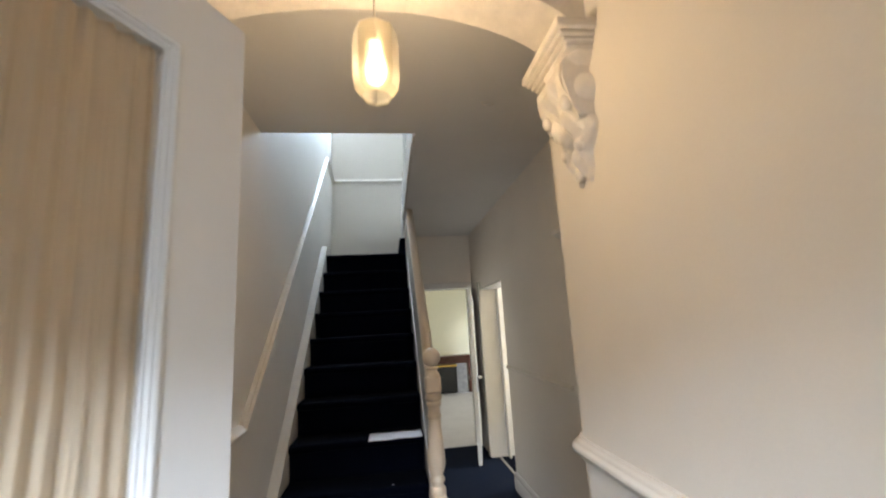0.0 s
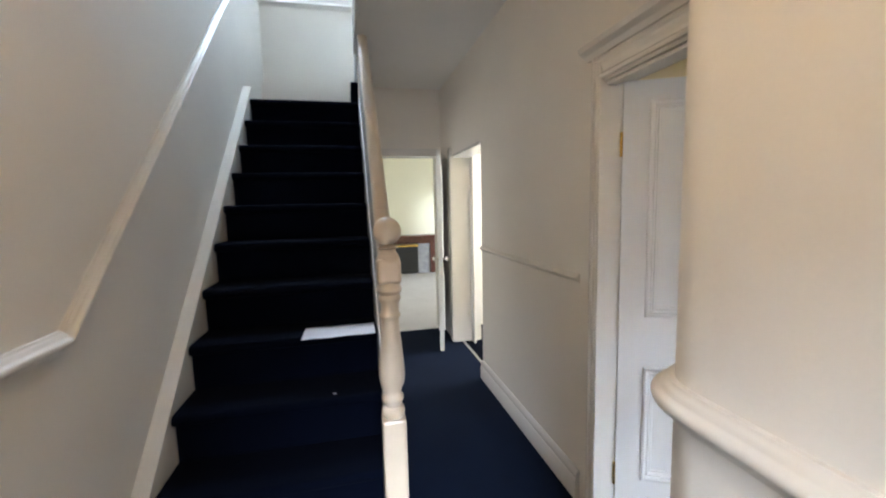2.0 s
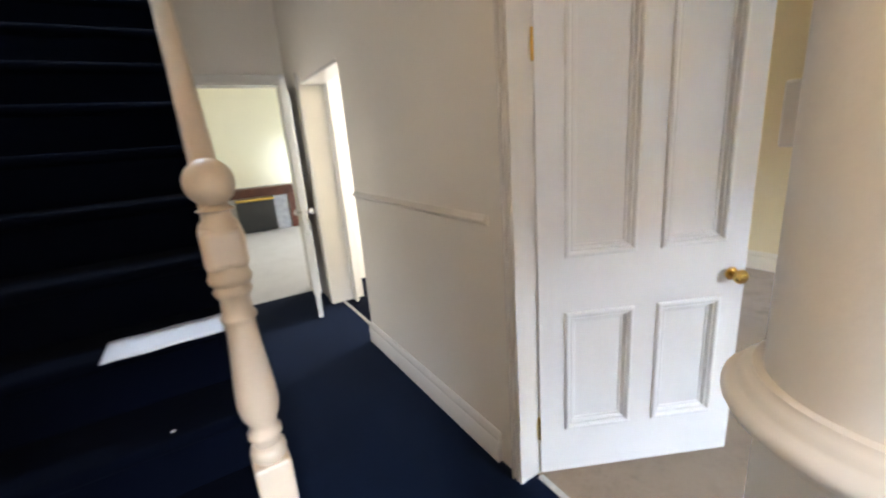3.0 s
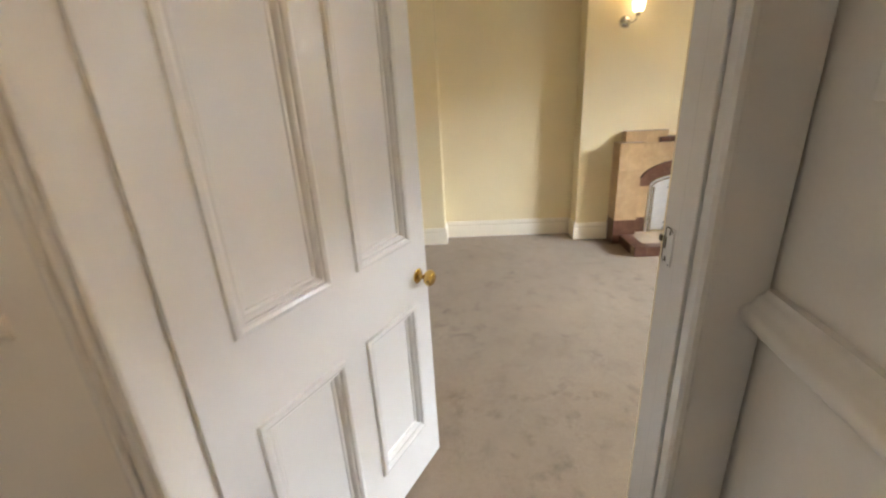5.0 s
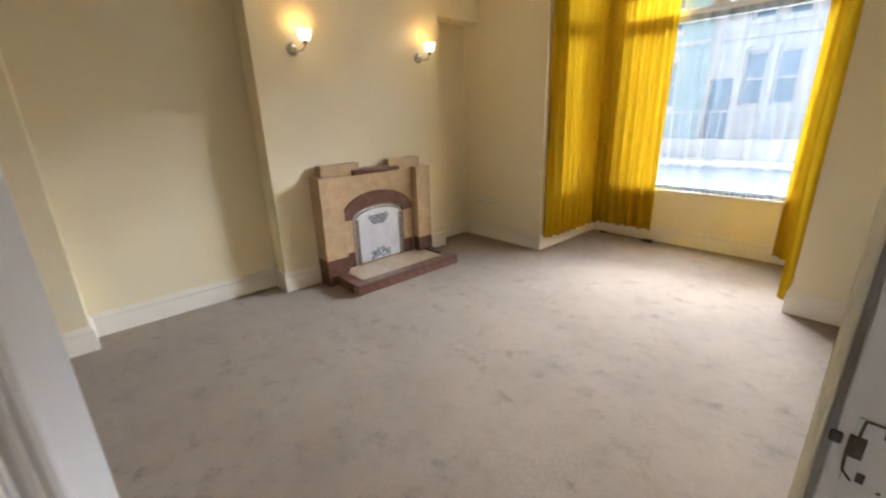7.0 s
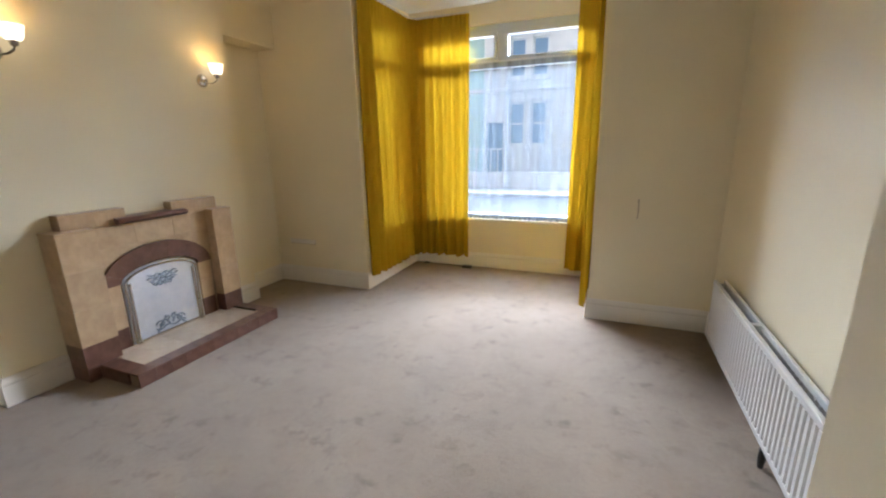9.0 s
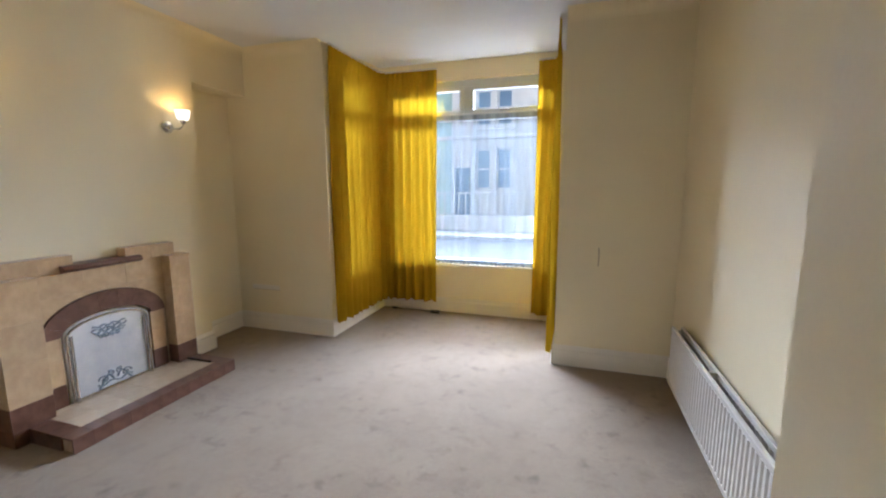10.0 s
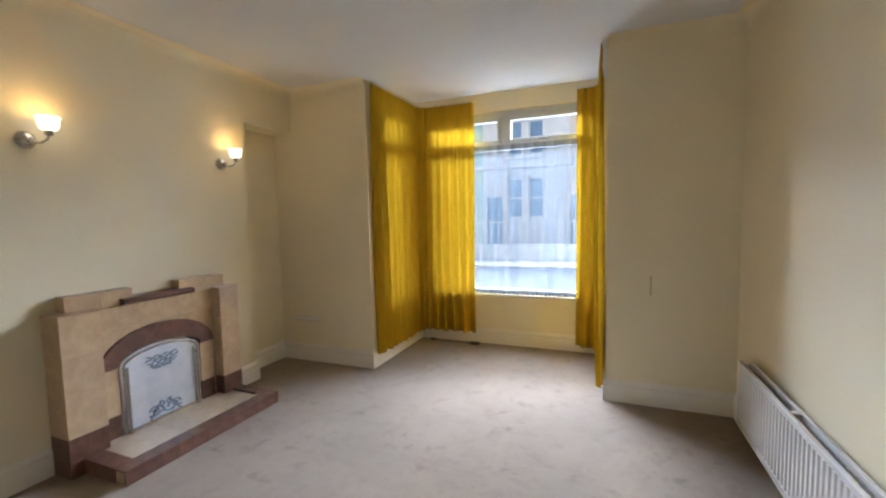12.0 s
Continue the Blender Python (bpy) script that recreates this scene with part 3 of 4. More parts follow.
# ---- doors ----
def panel_door(name, hinge, free, height, label, panels, both=True, thick=0.04, slim=1.0):
    """A framed door: stiles, rails and recessed panels with raised bolection beads. Local x runs from hinge to free edge, the seen face is at y = 0."""
    h, f = Vector((hinge[0], hinge[1], 0)), Vector((free[0], free[1], 0))
    length = (f - h).length
    door = thing(name, (h.x, h.y, 0.012), label, "door", rz=math.degrees(math.atan2(f.y - h.y, f.x - h.x)))
    xs = sorted({0.0, length, *(v for p in panels for v in p[:2])})
    bm = bmesh.new()
    solid = []
    zs = sorted({0.0, height, *(v for p in panels for v in p[2:])})
    for a, b in zip(xs, xs[1:]):
        for c, d in zip(zs, zs[1:]):
            inside = any(p[0] <= (a + b) / 2 <= p[1] and p[2] <= (c + d) / 2 <= p[3] for p in panels)
            if not inside:
                solid.append((a, b, c, d))
    for a, b, c, d in solid:
        box(bm, (a, 0, c), (b, thick, d))
    bmesh.ops.remove_doubles(bm, verts=bm.verts, dist=1e-5)
    part("door_frame_body", bm, DOOR_PAINT, door)
    for x0, x1, z0, z1 in panels:
        part("panel", boxed((x0 - 0.004, 0.014, z0 - 0.004), (x1 + 0.004, thick - 0.014, z1 + 0.004)), DOOR_PAINT, door)
        bead = [(-0.016, 0.0), (-0.014, -0.009), (-0.004, -0.012), (0.004, -0.008), (0.007, -0.001), (0.013, -0.003), (0.018, 0.003), (0.021, 0.010), (0.028, 0.010), (0.032, 0.014)]
        for side in (0, 1) if both else (0,):
            bm = bmesh.new()
            loops = []
            for inset, y in ((i * slim, y * slim) for i, y in bead):
                yy = y if side == 0 else thick - y
                loops.append([bm.verts.new(c) for c in ((x0 + inset, yy, z0 + inset), (x1 - inset, yy, z0 + inset), (x1 - inset, yy, z1 - inset), (x0 + inset, yy, z1 - inset))])
            for a, b in zip(loops, loops[1:]):
                for i in range(4):
                    bm.faces.new((a[i], a[(i + 1) % 4], b[(i + 1) % 4], b[i]))
            part("bead", bm, DOOR_PAINT, door)
    return door, length


def knob_set(door, x, z, mat, thick=0.04, size=1.0, label="round brass door knob"):
    for side, y in ((-1, 0.0), (1, thick)):
        profile = [(0.001, 0.0), (0.026, 0.0), (0.027, 0.003), (0.022, 0.006), (0.010, 0.009), (0.008, 0.022), (0.011, 0.030), (0.022, 0.036), (0.028, 0.044), (0.0285, 0.052), (0.024, 0.060), (0.014, 0.066), (0.001, 0.068)]
        bm = lathe(bmesh.new(), [(r * size, h * size) for r, h in profile], sides=24)
        bm.transform(Matrix.Translation((x, y, z)) @ Matrix.Rotation(radians(90 if side < 0 else -90), 4, "X"))
        part("knob", bm, mat, door, label, True)


door_front, L = panel_door("panelled_door", (1.412, 3.272), (2.163, 2.898), 1.955, "white gloss four panel door standing open into the room",
    [(0.119, 0.368, 0.222, 0.720), (0.495, 0.729, 0.222, 0.720), (0.119, 0.368, 0.975, 1.86), (0.495, 0.729, 0.975, 1.86)])
knob_set(door_front, 0.780, 0.826, BRASS)
for z in (0.22, 1.70):
    bm = boxed((-0.006, 0.002, z - 0.05), (0.004, 0.036, z + 0.05), 0.001)
    tube(bm, [(-0.006, 0.002, z - 0.05), (-0.006, 0.002, z + 0.05)], 0.006, 8)
    part("hinge", bm, BRASS, door_front, "painted brass butt hinge")
part("latch_plate", boxed((L - 0.001, 0.008, 0.78), (L + 0.002, 0.032, 0.90)), BRASS, door_front)

door_back, L2 = panel_door("panelled_door", (1.285, 6.425), (1.106, 5.645), 1.99, "white gloss door standing open towards the hall",
    [(0.10, 0.36, 0.2, 0.75), (0.45, 0.70, 0.2, 0.75), (0.10, 0.36, 0.95, 1.86), (0.45, 0.70, 0.95, 1.86)])
knob_set(door_back, L2 - 0.055, 0.93, CHROME, size=0.9, label="round metal door knob")

# lobby door with glazed panel and pleated voile behind the glass
lob, LL = panel_door("glazed_lobby_door", (-0.395, 0.745), (-0.036, 1.478), 2.03, "white door with tall pane and pleated cream voile", [(0.085, 0.705, 0.25, 1.93)], both=False, slim=0.4)
for o in list(lob.children):
    if o.name.startswith("panel"):
        bpy.data.objects.remove(o)
part("pane", boxed((0.086, 0.016, 0.251), (0.704, 0.020, 1.929)), PANE, lob).visible_shadow = False
bm = bmesh.new()
cols = []
N = 320
for i in range(N + 1):
    u = i / N
    x = 0.088 + 0.614 * u
    fold = 0.0045 * math.sin(2 * math.pi * u * 27 + 1.6 * math.sin(9 * u)) + 0.002 * math.sin(2 * math.pi * u * 61)
    cols.append([bm.verts.new((x + 0.004 * math.sin(5 * z + 8 * u), 0.031 + fold * (0.6 + 0.4 * z / 1.9), z)) for z in (0.26, 0.7, 1.1, 1.5, 1.925)])
for a, b in zip(cols, cols[1:]):
    for j in range(4):
        bm.faces.new((a[j], b[j], b[j + 1], a[j + 1]))
part("voile", bm, PLEAT, lob, "cream pleated voile", True)

# ---- stairs ----
RISE, GOING, Y1, Z1 = 0.224, 0.2412, 3.126, 0.160
stairs = thing("staircase", (0, 0, 0), "steep staircase in navy carpet with white strings", "stairs")
for k in range(11):
    y, z = Y1 + GOING * k, Z1 + RISE * k
    low = 0.0 if k < 2 else z - RISE * 2 - 0.02
    end = y + GOING + 0.04
    nose = [(y - 0.004 + 0.022 * math.cos(a) - 0.0, z - 0.024 + 0.024 * math.sin(a)) for a in (math.pi / 2 + i * math.pi / 8 for i in range(0, 9))]
    nose = [(py - 0.004, pz) for py, pz in nose]
    outline = [(end, z)] + nose + [(y + 0.006, z - 0.055), (y + 0.010, max(low, z - RISE)), (y + 0.010, low), (end, low)]
    if low == max(low, z - RISE):
        outline = [(end, z)] + nose + [(y + 0.006, z - 0.055), (y + 0.010, low), (end, low)]
    if k == 10:
        outline = [(y + 0.03, z)] + nose + [(y + 0.006, z - 0.055), (y + 0.010, z - RISE), (y + 0.03, z - RISE)]
    part("step", slab(outline, -0.498, 0.388, "x"), BLUE_SHADED, stairs, "navy carpeted step" if k == 0 else "", True)


def along(y):
    return Z1 + (y - Y1) * RISE / GOING


part("wall_string", slab([(2.98, 0.0), (2.98, 0.16), (3.06, along(3.06) + 0.03), (5.62, along(5.62) + 0.05), (5.66, along(5.62) + 0.02), (6.0, 2.395), (5.56, 2.17), (3.3, 0.0)], -0.566, -0.502, "x"), DADO_PAINT, stairs, "white painted wall string")
part("outer_string", slab([(3.22, 0.02), (3.22, along(3.22) + 0.06), (5.54, along(5.54) + 0.06), (5.54, 2.17), (3.5, 0.02)], 0.392, 0.436, "x"), GLOSS, stairs, "white painted outer string")
part("balustrade_panel", slab([(3.27, 0.20), (3.27, 1.16), (5.51, 1.16 + 2.24 * 0.86), (5.51, 2.40)], 0.402, 0.422, "x"), GLOSS, stairs, "white boarded balustrade")
rail = [(-0.034, -0.03), (0.034, -0.03), (0.036, 0.0), (0.030, 0.026), (0.014, 0.038), (-0.014, 0.038), (-0.030, 0.026), (-0.036, 0.0)]
part("handrail", sweep(bmesh.new(), [(0.412, 3.27, 1.185), (0.430, 5.50, 1.185 + 2.23 * 0.875)], rail), NEWEL_PAINT, stairs, "ivory painted handrail", True)
structure("spandrel", slab([(3.3, 0.0), (5.54, 2.16), (6.45, 2.16), (6.45, 0.0)], 0.40, 0.435, "x"), HALL_PAINT, "off-white panel closing the side of the stairs", "wall")
part("turning_step", boxed((0.33, 5.62, 2.394), (0.399, 6.59, 2.60), 0.012), BLUE_SHADED, stairs)
structure("wall_landing_side", boxed((0.40, 5.62, 2.16), (0.435, 6.45, 2.79)), HALL_PAINT, "off-white wall beside the half landing", "wall")


def newel(at, foot, label, tall=1.0):
    post = thing("newel_post", at, label, "newel post")
    w = 0.045
    part("base_block", boxed((-w, -w, foot), (w, w, 0.672), 0.010), NEWEL_PAINT, post)
    turned = [(0.036, 0.600), (0.046, 0.612), (0.050, 0.628), (0.046, 0.644), (0.034, 0.650), (0.038, 0.664), (0.046, 0.676), (0.046, 0.688), (0.036, 0.700), (0.039, 0.716), (0.050, 0.74), (0.055, 0.77), (0.053, 0.81), (0.046, 0.88), (0.040, 0.94), (0.037, 0.985), (0.038, 0.992), (0.044, 1.0), (0.044, 1.008), (0.038, 1.016), (0.036, 1.05), (0.044, 1.062), (0.048, 1.070), (0.044, 1.078), (0.042, 1.084), (0.051, 1.094), (0.053, 1.104), (0.048, 1.114), (0.046, 1.13)]
    part("turned_shaft", lathe(bmesh.new(), [(r * 0.9, z + 0.066) for r, z in turned], sides=32), NEWEL_PAINT, post, smooth=True)
    part("cap_block", boxed((-w, -w, 1.190), (w, w, 1.287), 0.016, 3), NEWEL_PAINT, post)
    ball = [(0.045, 1.280), (0.040, 1.295), (0.030, 1.308), (0.030, 1.318), (0.040, 1.325)] + [(max(0.001, 0.052 * math.cos(a)), 1.384 + 0.052 * math.sin(a)) for a in (math.radians(-70 + i * 10) for i in range(17))]
    part("ball_finial", lathe(bmesh.new(), ball, sides=32), NEWEL_PAINT, post, smooth=True)
    return post


newel((0.408, 3.235, 0.0), 0.0, "ivory painted turned newel post with ball top")
newel((0.440, 5.545, 1.98), 0.2, "ivory painted turned newel post on the half landing")

# landing balustrade over the stairwell edge
rails = thing("landing_balustrade", (0, 0, 0), "white painted landing balustrade above the hall", "balustrade")
part("fascia", boxed((0.365, 3.335, CEIL - 0.012), (0.384, 5.45, CEIL + 0.28), 0.003), GLOSS, rails)
part("rail", boxed((0.38, 3.36, CEIL + 1.10), (0.45, 5.40, CEIL + 1.16), 0.01), NEWEL_PAINT, rails)
for i in range(14):
    part("baluster", boxed((0.40, 3.45 + i * 0.14, CEIL + 0.26), (0.43, 3.48 + i * 0.14, CEIL + 1.10), 0.003), GLOSS, rails)

# high stair window
stair_window = thing("stair_window", (0, 0, 0), "small high white window over the half landing", "window")
for lo, hi in (((-0.38, 6.62, 4.52), (-0.34, 6.68, 5.30)), ((0.185, 6.62, 4.52), (0.225, 6.68, 5.30)), ((-0.34, 6.62, 4.52), (0.185, 6.68, 4.56)), ((-0.34, 6.62, 5.26), (0.185, 6.68, 5.30)), ((-0.095, 6.63, 4.56), (-0.065, 6.67, 5.26))):
    part("frame_bar", boxed(lo, hi, 0.004), UPVC, stair_window)

sky_glow = glowing("bright_overcast_sky", (0.93, 0.95, 1.0), 1.3)
structure("backdrop", boxed((-0.9, 6.98, 4.2), (0.8, 7.03, 6.2)), sky_glow, "bright pale overcast sky outside the stair window", "sky")

# sheet of paper lying over the fourth step's edge
bm = bmesh.new()
grid = [[bm.verts.new((0.018 + 0.36 * i / 12, 3.768 + 0.200 * j / 6 + 0.010 * (i / 12), 0.6125 + 0.0015 * math.sin(i * 1.1) + (0.012 * (1 - j / 3) if j < 0 else 0.0))) for i in range(13)] for j in range(7)]
for a, b in zip(grid, grid[1:]):
    for i in range(12):
        bm.faces.new((a[i], a[i + 1], b[i + 1], b[i]))
sheet = mesh_object("paper_sheet", bm, PAPER, None, "", True)
sheet.modifiers.new("thickness", "SOLIDIFY").thickness = 0.001
sheet.location.z = 0.832 - 0.6125 + 0.004
sheet.location.y = 0.0
tagged(sheet, "white printed letter lying on a carpeted stair", "paper")
scrap = mesh_object("paper_scrap", boxed((0.165, 3.62, 0.6095), (0.178, 3.63, 0.612), 0.001), PAPER)
tagged(scrap, "tiny white scrap on the stair carpet", "scrap")

# ---- corbels under the arch ----
def corbel(at, mirror, label):
    c = thing("corbel", at, label, "corbel", "arch corbels")
    s = -1 if mirror else 1

    def put(bm):
        if mirror:
            bm.transform(Matrix.Scale(-1, 4, (1, 0, 0)))
            bmesh.ops.reverse_faces(bm, faces=bm.faces)
        return bm

    # local: wall at x = 0, projecting to -x; y across; z down from the abacus
    tiers = [(0.125, 0.165, 0.00, 0.030), (0.112, 0.152, -0.018, 0.0), (0.100, 0.142, -0.036, -0.018), (0.088, 0.132, -0.050, -0.036)]
    bm = bmesh.new()
    for out, half, z0, z1 in tiers:
        box(bm, (-out, -half, z0), (0.004, half, z1), 0.005)
    part("abacus", put(bm), PLASTER, c, "moulded plaster cap", True)
    profile = [(0.070, -0.05), (0.096, -0.08), (0.104, -0.12), (0.096, -0.165), (0.076, -0.205), (0.060, -0.235), (0.052, -0.262)]
    bm = slab([(-o, z) for o, z in profile] + [(0.004, -0.262), (0.004, -0.05)], -0.10, 0.10, "y")
    bmesh.ops.bevel(bm, geom=[e for e in bm.edges if abs(e.verts[0].co.y - e.verts[1].co.y) < 1e-6], offset=0.008, segments=2, affect="EDGES")
    part("scroll_body", put(bm), PLASTER, c, "plaster scroll", True)
    # leaf: lobed relief over the front, in rows that curl out
    bm = bmesh.new()
    rows, cols = 34, 26
    verts = []
    for j in range(rows + 1):
        v = j / rows
        z = -0.055 - 0.36 * v
        line = []
        for i in range(cols + 1):
            u = 2 * i / cols - 1
            half = 0.128 * (1 - 0.25 * v) * (0.72 + 0.28 * abs(math.cos(3.2 * math.pi * v))) * (1.0 if v < 0.62 else (1 - (v - 0.62) / 0.62))
            body = np.interp(-z, [0.05, 0.08, 0.12, 0.165, 0.205, 0.262, 0.33, 0.42], [0.078, 0.104, 0.112, 0.106, 0.086, 0.064, 0.044, 0.016])
            fold = 0.014 * math.cos(u * 5 * math.pi) * (0.4 + 0.6 * v) + 0.016 * math.cos(2 * math.pi * (v * 3.1 + abs(u) * 0.8))
            edge = (1 - abs(u) ** 3)
            line.append(bm.verts.new((-(body * (0.35 + 0.65 * edge) + fold * (0.3 + edge) * 0.7), u * half, z - 0.05 * abs(u) * v + 0.018 * abs(u))))
        verts.append(line)
    for a, b in zip(verts, verts[1:]):
        for i in range(cols):
            bm.faces.new((a[i], a[i + 1], b[i + 1], b[i]))
    rim = bmesh.ops.extrude_face_region(bm, geom=list(bm.faces))["geom"]
    for v in rim:
        if isinstance(v, bmesh.types.BMVert):
            v.co.x = min(0.004, v.co.x + 0.045)
    part("leaf", put(bm), PLASTER, c, "carved acanthus leaf", True)
    for y, z, o, r in ((-0.072, -0.20, 0.078, 0.022), (0.072, -0.20, 0.078, 0.022), (0.0, -0.285, 0.058, 0.026), (-0.05, -0.33, 0.040, 0.018), (0.05, -0.33, 0.040, 0.018), (0, -0.41, 0.024, 0.02)):
        bm = bmesh.new()
        bmesh.ops.create_icosphere(bm, subdivisions=2, radius=r, matrix=Matrix.Translation((-o, y, z)) @ Matrix.Diagonal((1, 1, 1.3, 1)))
        part("curled_tip", put(bm), PLASTER, c, "", True)
    return c


corbel((0.83, 2.045, 2.425), False, "cream plaster acanthus corbel carrying the arch")
corbel((-0.57, 2.195, 2.44), True, "cream plaster acanthus corbel carrying the arch")

# ---- pendant light ----
PZ = CEIL - 0.018
pendant = thing("pendant_light", (0.165, 1.95, 0.018), "lit textured glass pendant light hanging by a cord", "pendant light")
part("rose", lathe(bmesh.new(), [(0.001, PZ - 0.03), (0.03, PZ - 0.03), (0.05, PZ - 0.012), (0.052, PZ)], sides=24), GLOSS, pendant, smooth=True)
part("cord", tube(bmesh.new(), [(0, 0, 2.425), (0, 0, PZ - 0.02)], 0.003, 8), GLOSS, pendant)
bm = lathe(bmesh.new(), [(0.010, 2.428), (0.030, 2.432), (0.046, 2.425), (0.062, 2.410), (0.068, 2.370), (0.068, 2.260), (0.062, 2.220), (0.044, 2.196), (0.042, 2.199), (0.059, 2.223), (0.064, 2.260), (0.064, 2.370), (0.058, 2.407), (0.044, 2.420), (0.010, 2.423)], sides=8)
part("glass_shade", bm, glass("rippled_amber_glass", (1.0, 0.93, 0.78), 0.3), pendant, "rippled amber tinted glass shade")
part("bulb", lathe(bmesh.new(), [(0.001, 2.245), (0.016, 2.250), (0.026, 2.268), (0.028, 2.288), (0.020, 2.315), (0.013, 2.340), (0.012, 2.370)], sides=20), BULB_LIT, pendant, "glowing bulb", True)
for o in pendant.children:
    if o.name.startswith(("glass_shade", "bulb")):
        o.visible_shadow = False
# bent tube added where the ceiling has a small round mark
hook = mesh_object("ceiling_mark", tube(bmesh.new(), [(0.74, 2.94, CEIL), (0.745, 2.94, CEIL - 0.012), (0.77, 2.945, CEIL - 0.016), (0.80, 2.95, CEIL - 0.008), (0.81, 2.952, CEIL)], 0.005, 6), PLASTER, None, "", True)
tagged(hook, "small bent tube added for a round mark on the hall ceiling", "hook")

# ---- back room fireplace ----
fire = thing("fireplace", (0, 0, 0), "mahogany fire surround with grey marble and gas fire", "fireplace")
part("shelf", boxed((0.42, 10.42, 0.80), (2.26, 10.75, 0.84), 0.006), MAHOGANY, fire)
part("frieze", boxed((0.50, 10.55, 0.66), (2.18, 10.745, 0.80), 0.004), MAHOGANY, fire)
part("leg", boxed((0.50, 10.55, 0.0), (0.74, 10.745, 0.66), 0.004), MAHOGANY, fire)
part("leg", boxed((1.96, 10.55, 0.0), (2.18, 10.745, 0.66), 0.004), MAHOGANY, fire)
part("marble_panel", boxed((0.74, 10.60, 0.0), (1.02, 10.745, 0.66)), MARBLE, fire)
part("marble_panel", boxed((1.68, 10.60, 0.0), (1.96, 10.745, 0.66)), MARBLE, fire)
part("gas_fire", boxed((1.02, 10.50, 0.02), (1.68, 10.745, 0.62), 0.01), BLACK, fire, "black gas fire")
part("canopy", boxed((1.02, 10.47, 0.60), (1.68, 10.52, 0.645), 0.008), BRASS, fire, "brass canopy trim")

switch = thing("light_switch", (1.10, 2.374, 1.432), "cream plastic light switch box beside the doorway", "light switch")
part("plate", boxed((-0.043, -0.012, -0.043), (0.043, 0.077, 0.043), 0.004), DADO_PAINT, switch)
part("rocker", boxed((-0.012, 0.076, -0.018), (0.012, 0.082, 0.018), 0.002), GLOSS, switch)

# ---- front room: bay windows ----
def frame_bars(parent, axis, d0, d1, bars, mat=UPVC):
    for a, b, z0, z1 in bars:
        lo, hi = ((a, d0, z0), (b, d1, z1)) if axis == "y" else ((d0, a, z0), (d1, b, z1))
        part("frame_bar", boxed(lo, hi, 0.006), mat, parent)


def panes(parent, axis, d, spans):
    for a, b, z0, z1 in spans:
        lo, hi = ((a, d, z0), (b, d + 0.006, z1)) if axis == "y" else ((d, a, z0), (d + 0.006, b, z1))
        o = part("pane", boxed(lo, hi), PANE, parent)
        o.visible_shadow = False


win = tagged(new("window_1"), "white framed bay window with top lights", "window", kind="structure")
frame_bars(win, "y", -2.07, -1.99, [(1.93, 3.81, 0.59, 0.625), (1.93, 3.81, 2.60, 2.67), (1.93, 1.99, 0.625, 2.60), (3.75, 3.81, 0.625, 2.60), (2.845, 2.915, 2.30, 2.60)])
frame_bars(win, "y", -2.065, -1.985, [(1.99, 3.75, 2.235, 2.30)])
for a, b in ((1.99, 2.845), (2.915, 3.75)):
    frame_bars(win, "y", -2.055, -1.975, [(a, b, 2.30, 2.345), (a, b, 2.555, 2.60), (a, a + 0.045, 2.345, 2.555), (b - 0.045, b, 2.345, 2.555)])
frame_bars(win, "y", -2.055, -1.975, [(1.99, 3.75, 0.625, 0.645), (1.99, 2.03, 0.645, 2.235), (3.71, 3.75, 0.645, 2.235)])
panes(win, "y", -2.03, [(2.035, 2.80, 2.345, 2.555), (2.96, 3.705, 2.345, 2.555), (2.03, 3.71, 0.645, 2.235)])
part("window_sill", boxed((1.90, -2.0, 0.562), (3.84, -1.925, 0.592), 0.008), CREAM_GLOSS, win)
part("latch", boxed((2.40, -1.975, 2.318), (2.50, -1.955, 2.335), 0.004), CHROME, win)
for name, d0, d1, dp, sill in (("window_2", 4.02, 4.10, 4.05, (3.91, 4.03)), ("window_3", 1.636, 1.716, 1.67, (1.706, 1.826))):
    w = tagged(new(name), "white framed side window of the bay", "window", kind="structure")
    frame_bars(w, "x", d0, d1, [(-1.82, -1.0, 0.60, 0.67), (-1.82, -1.0, 2.60, 2.67), (-1.82, -1.76, 0.67, 2.60), (-1.06, -1.0, 0.67, 2.60), (-1.76, -1.06, 2.235, 2.34)])
    panes(w, "x", dp, [(-1.76, -1.06, 0.67, 2.235), (-1.76, -1.06, 2.34, 2.60)])


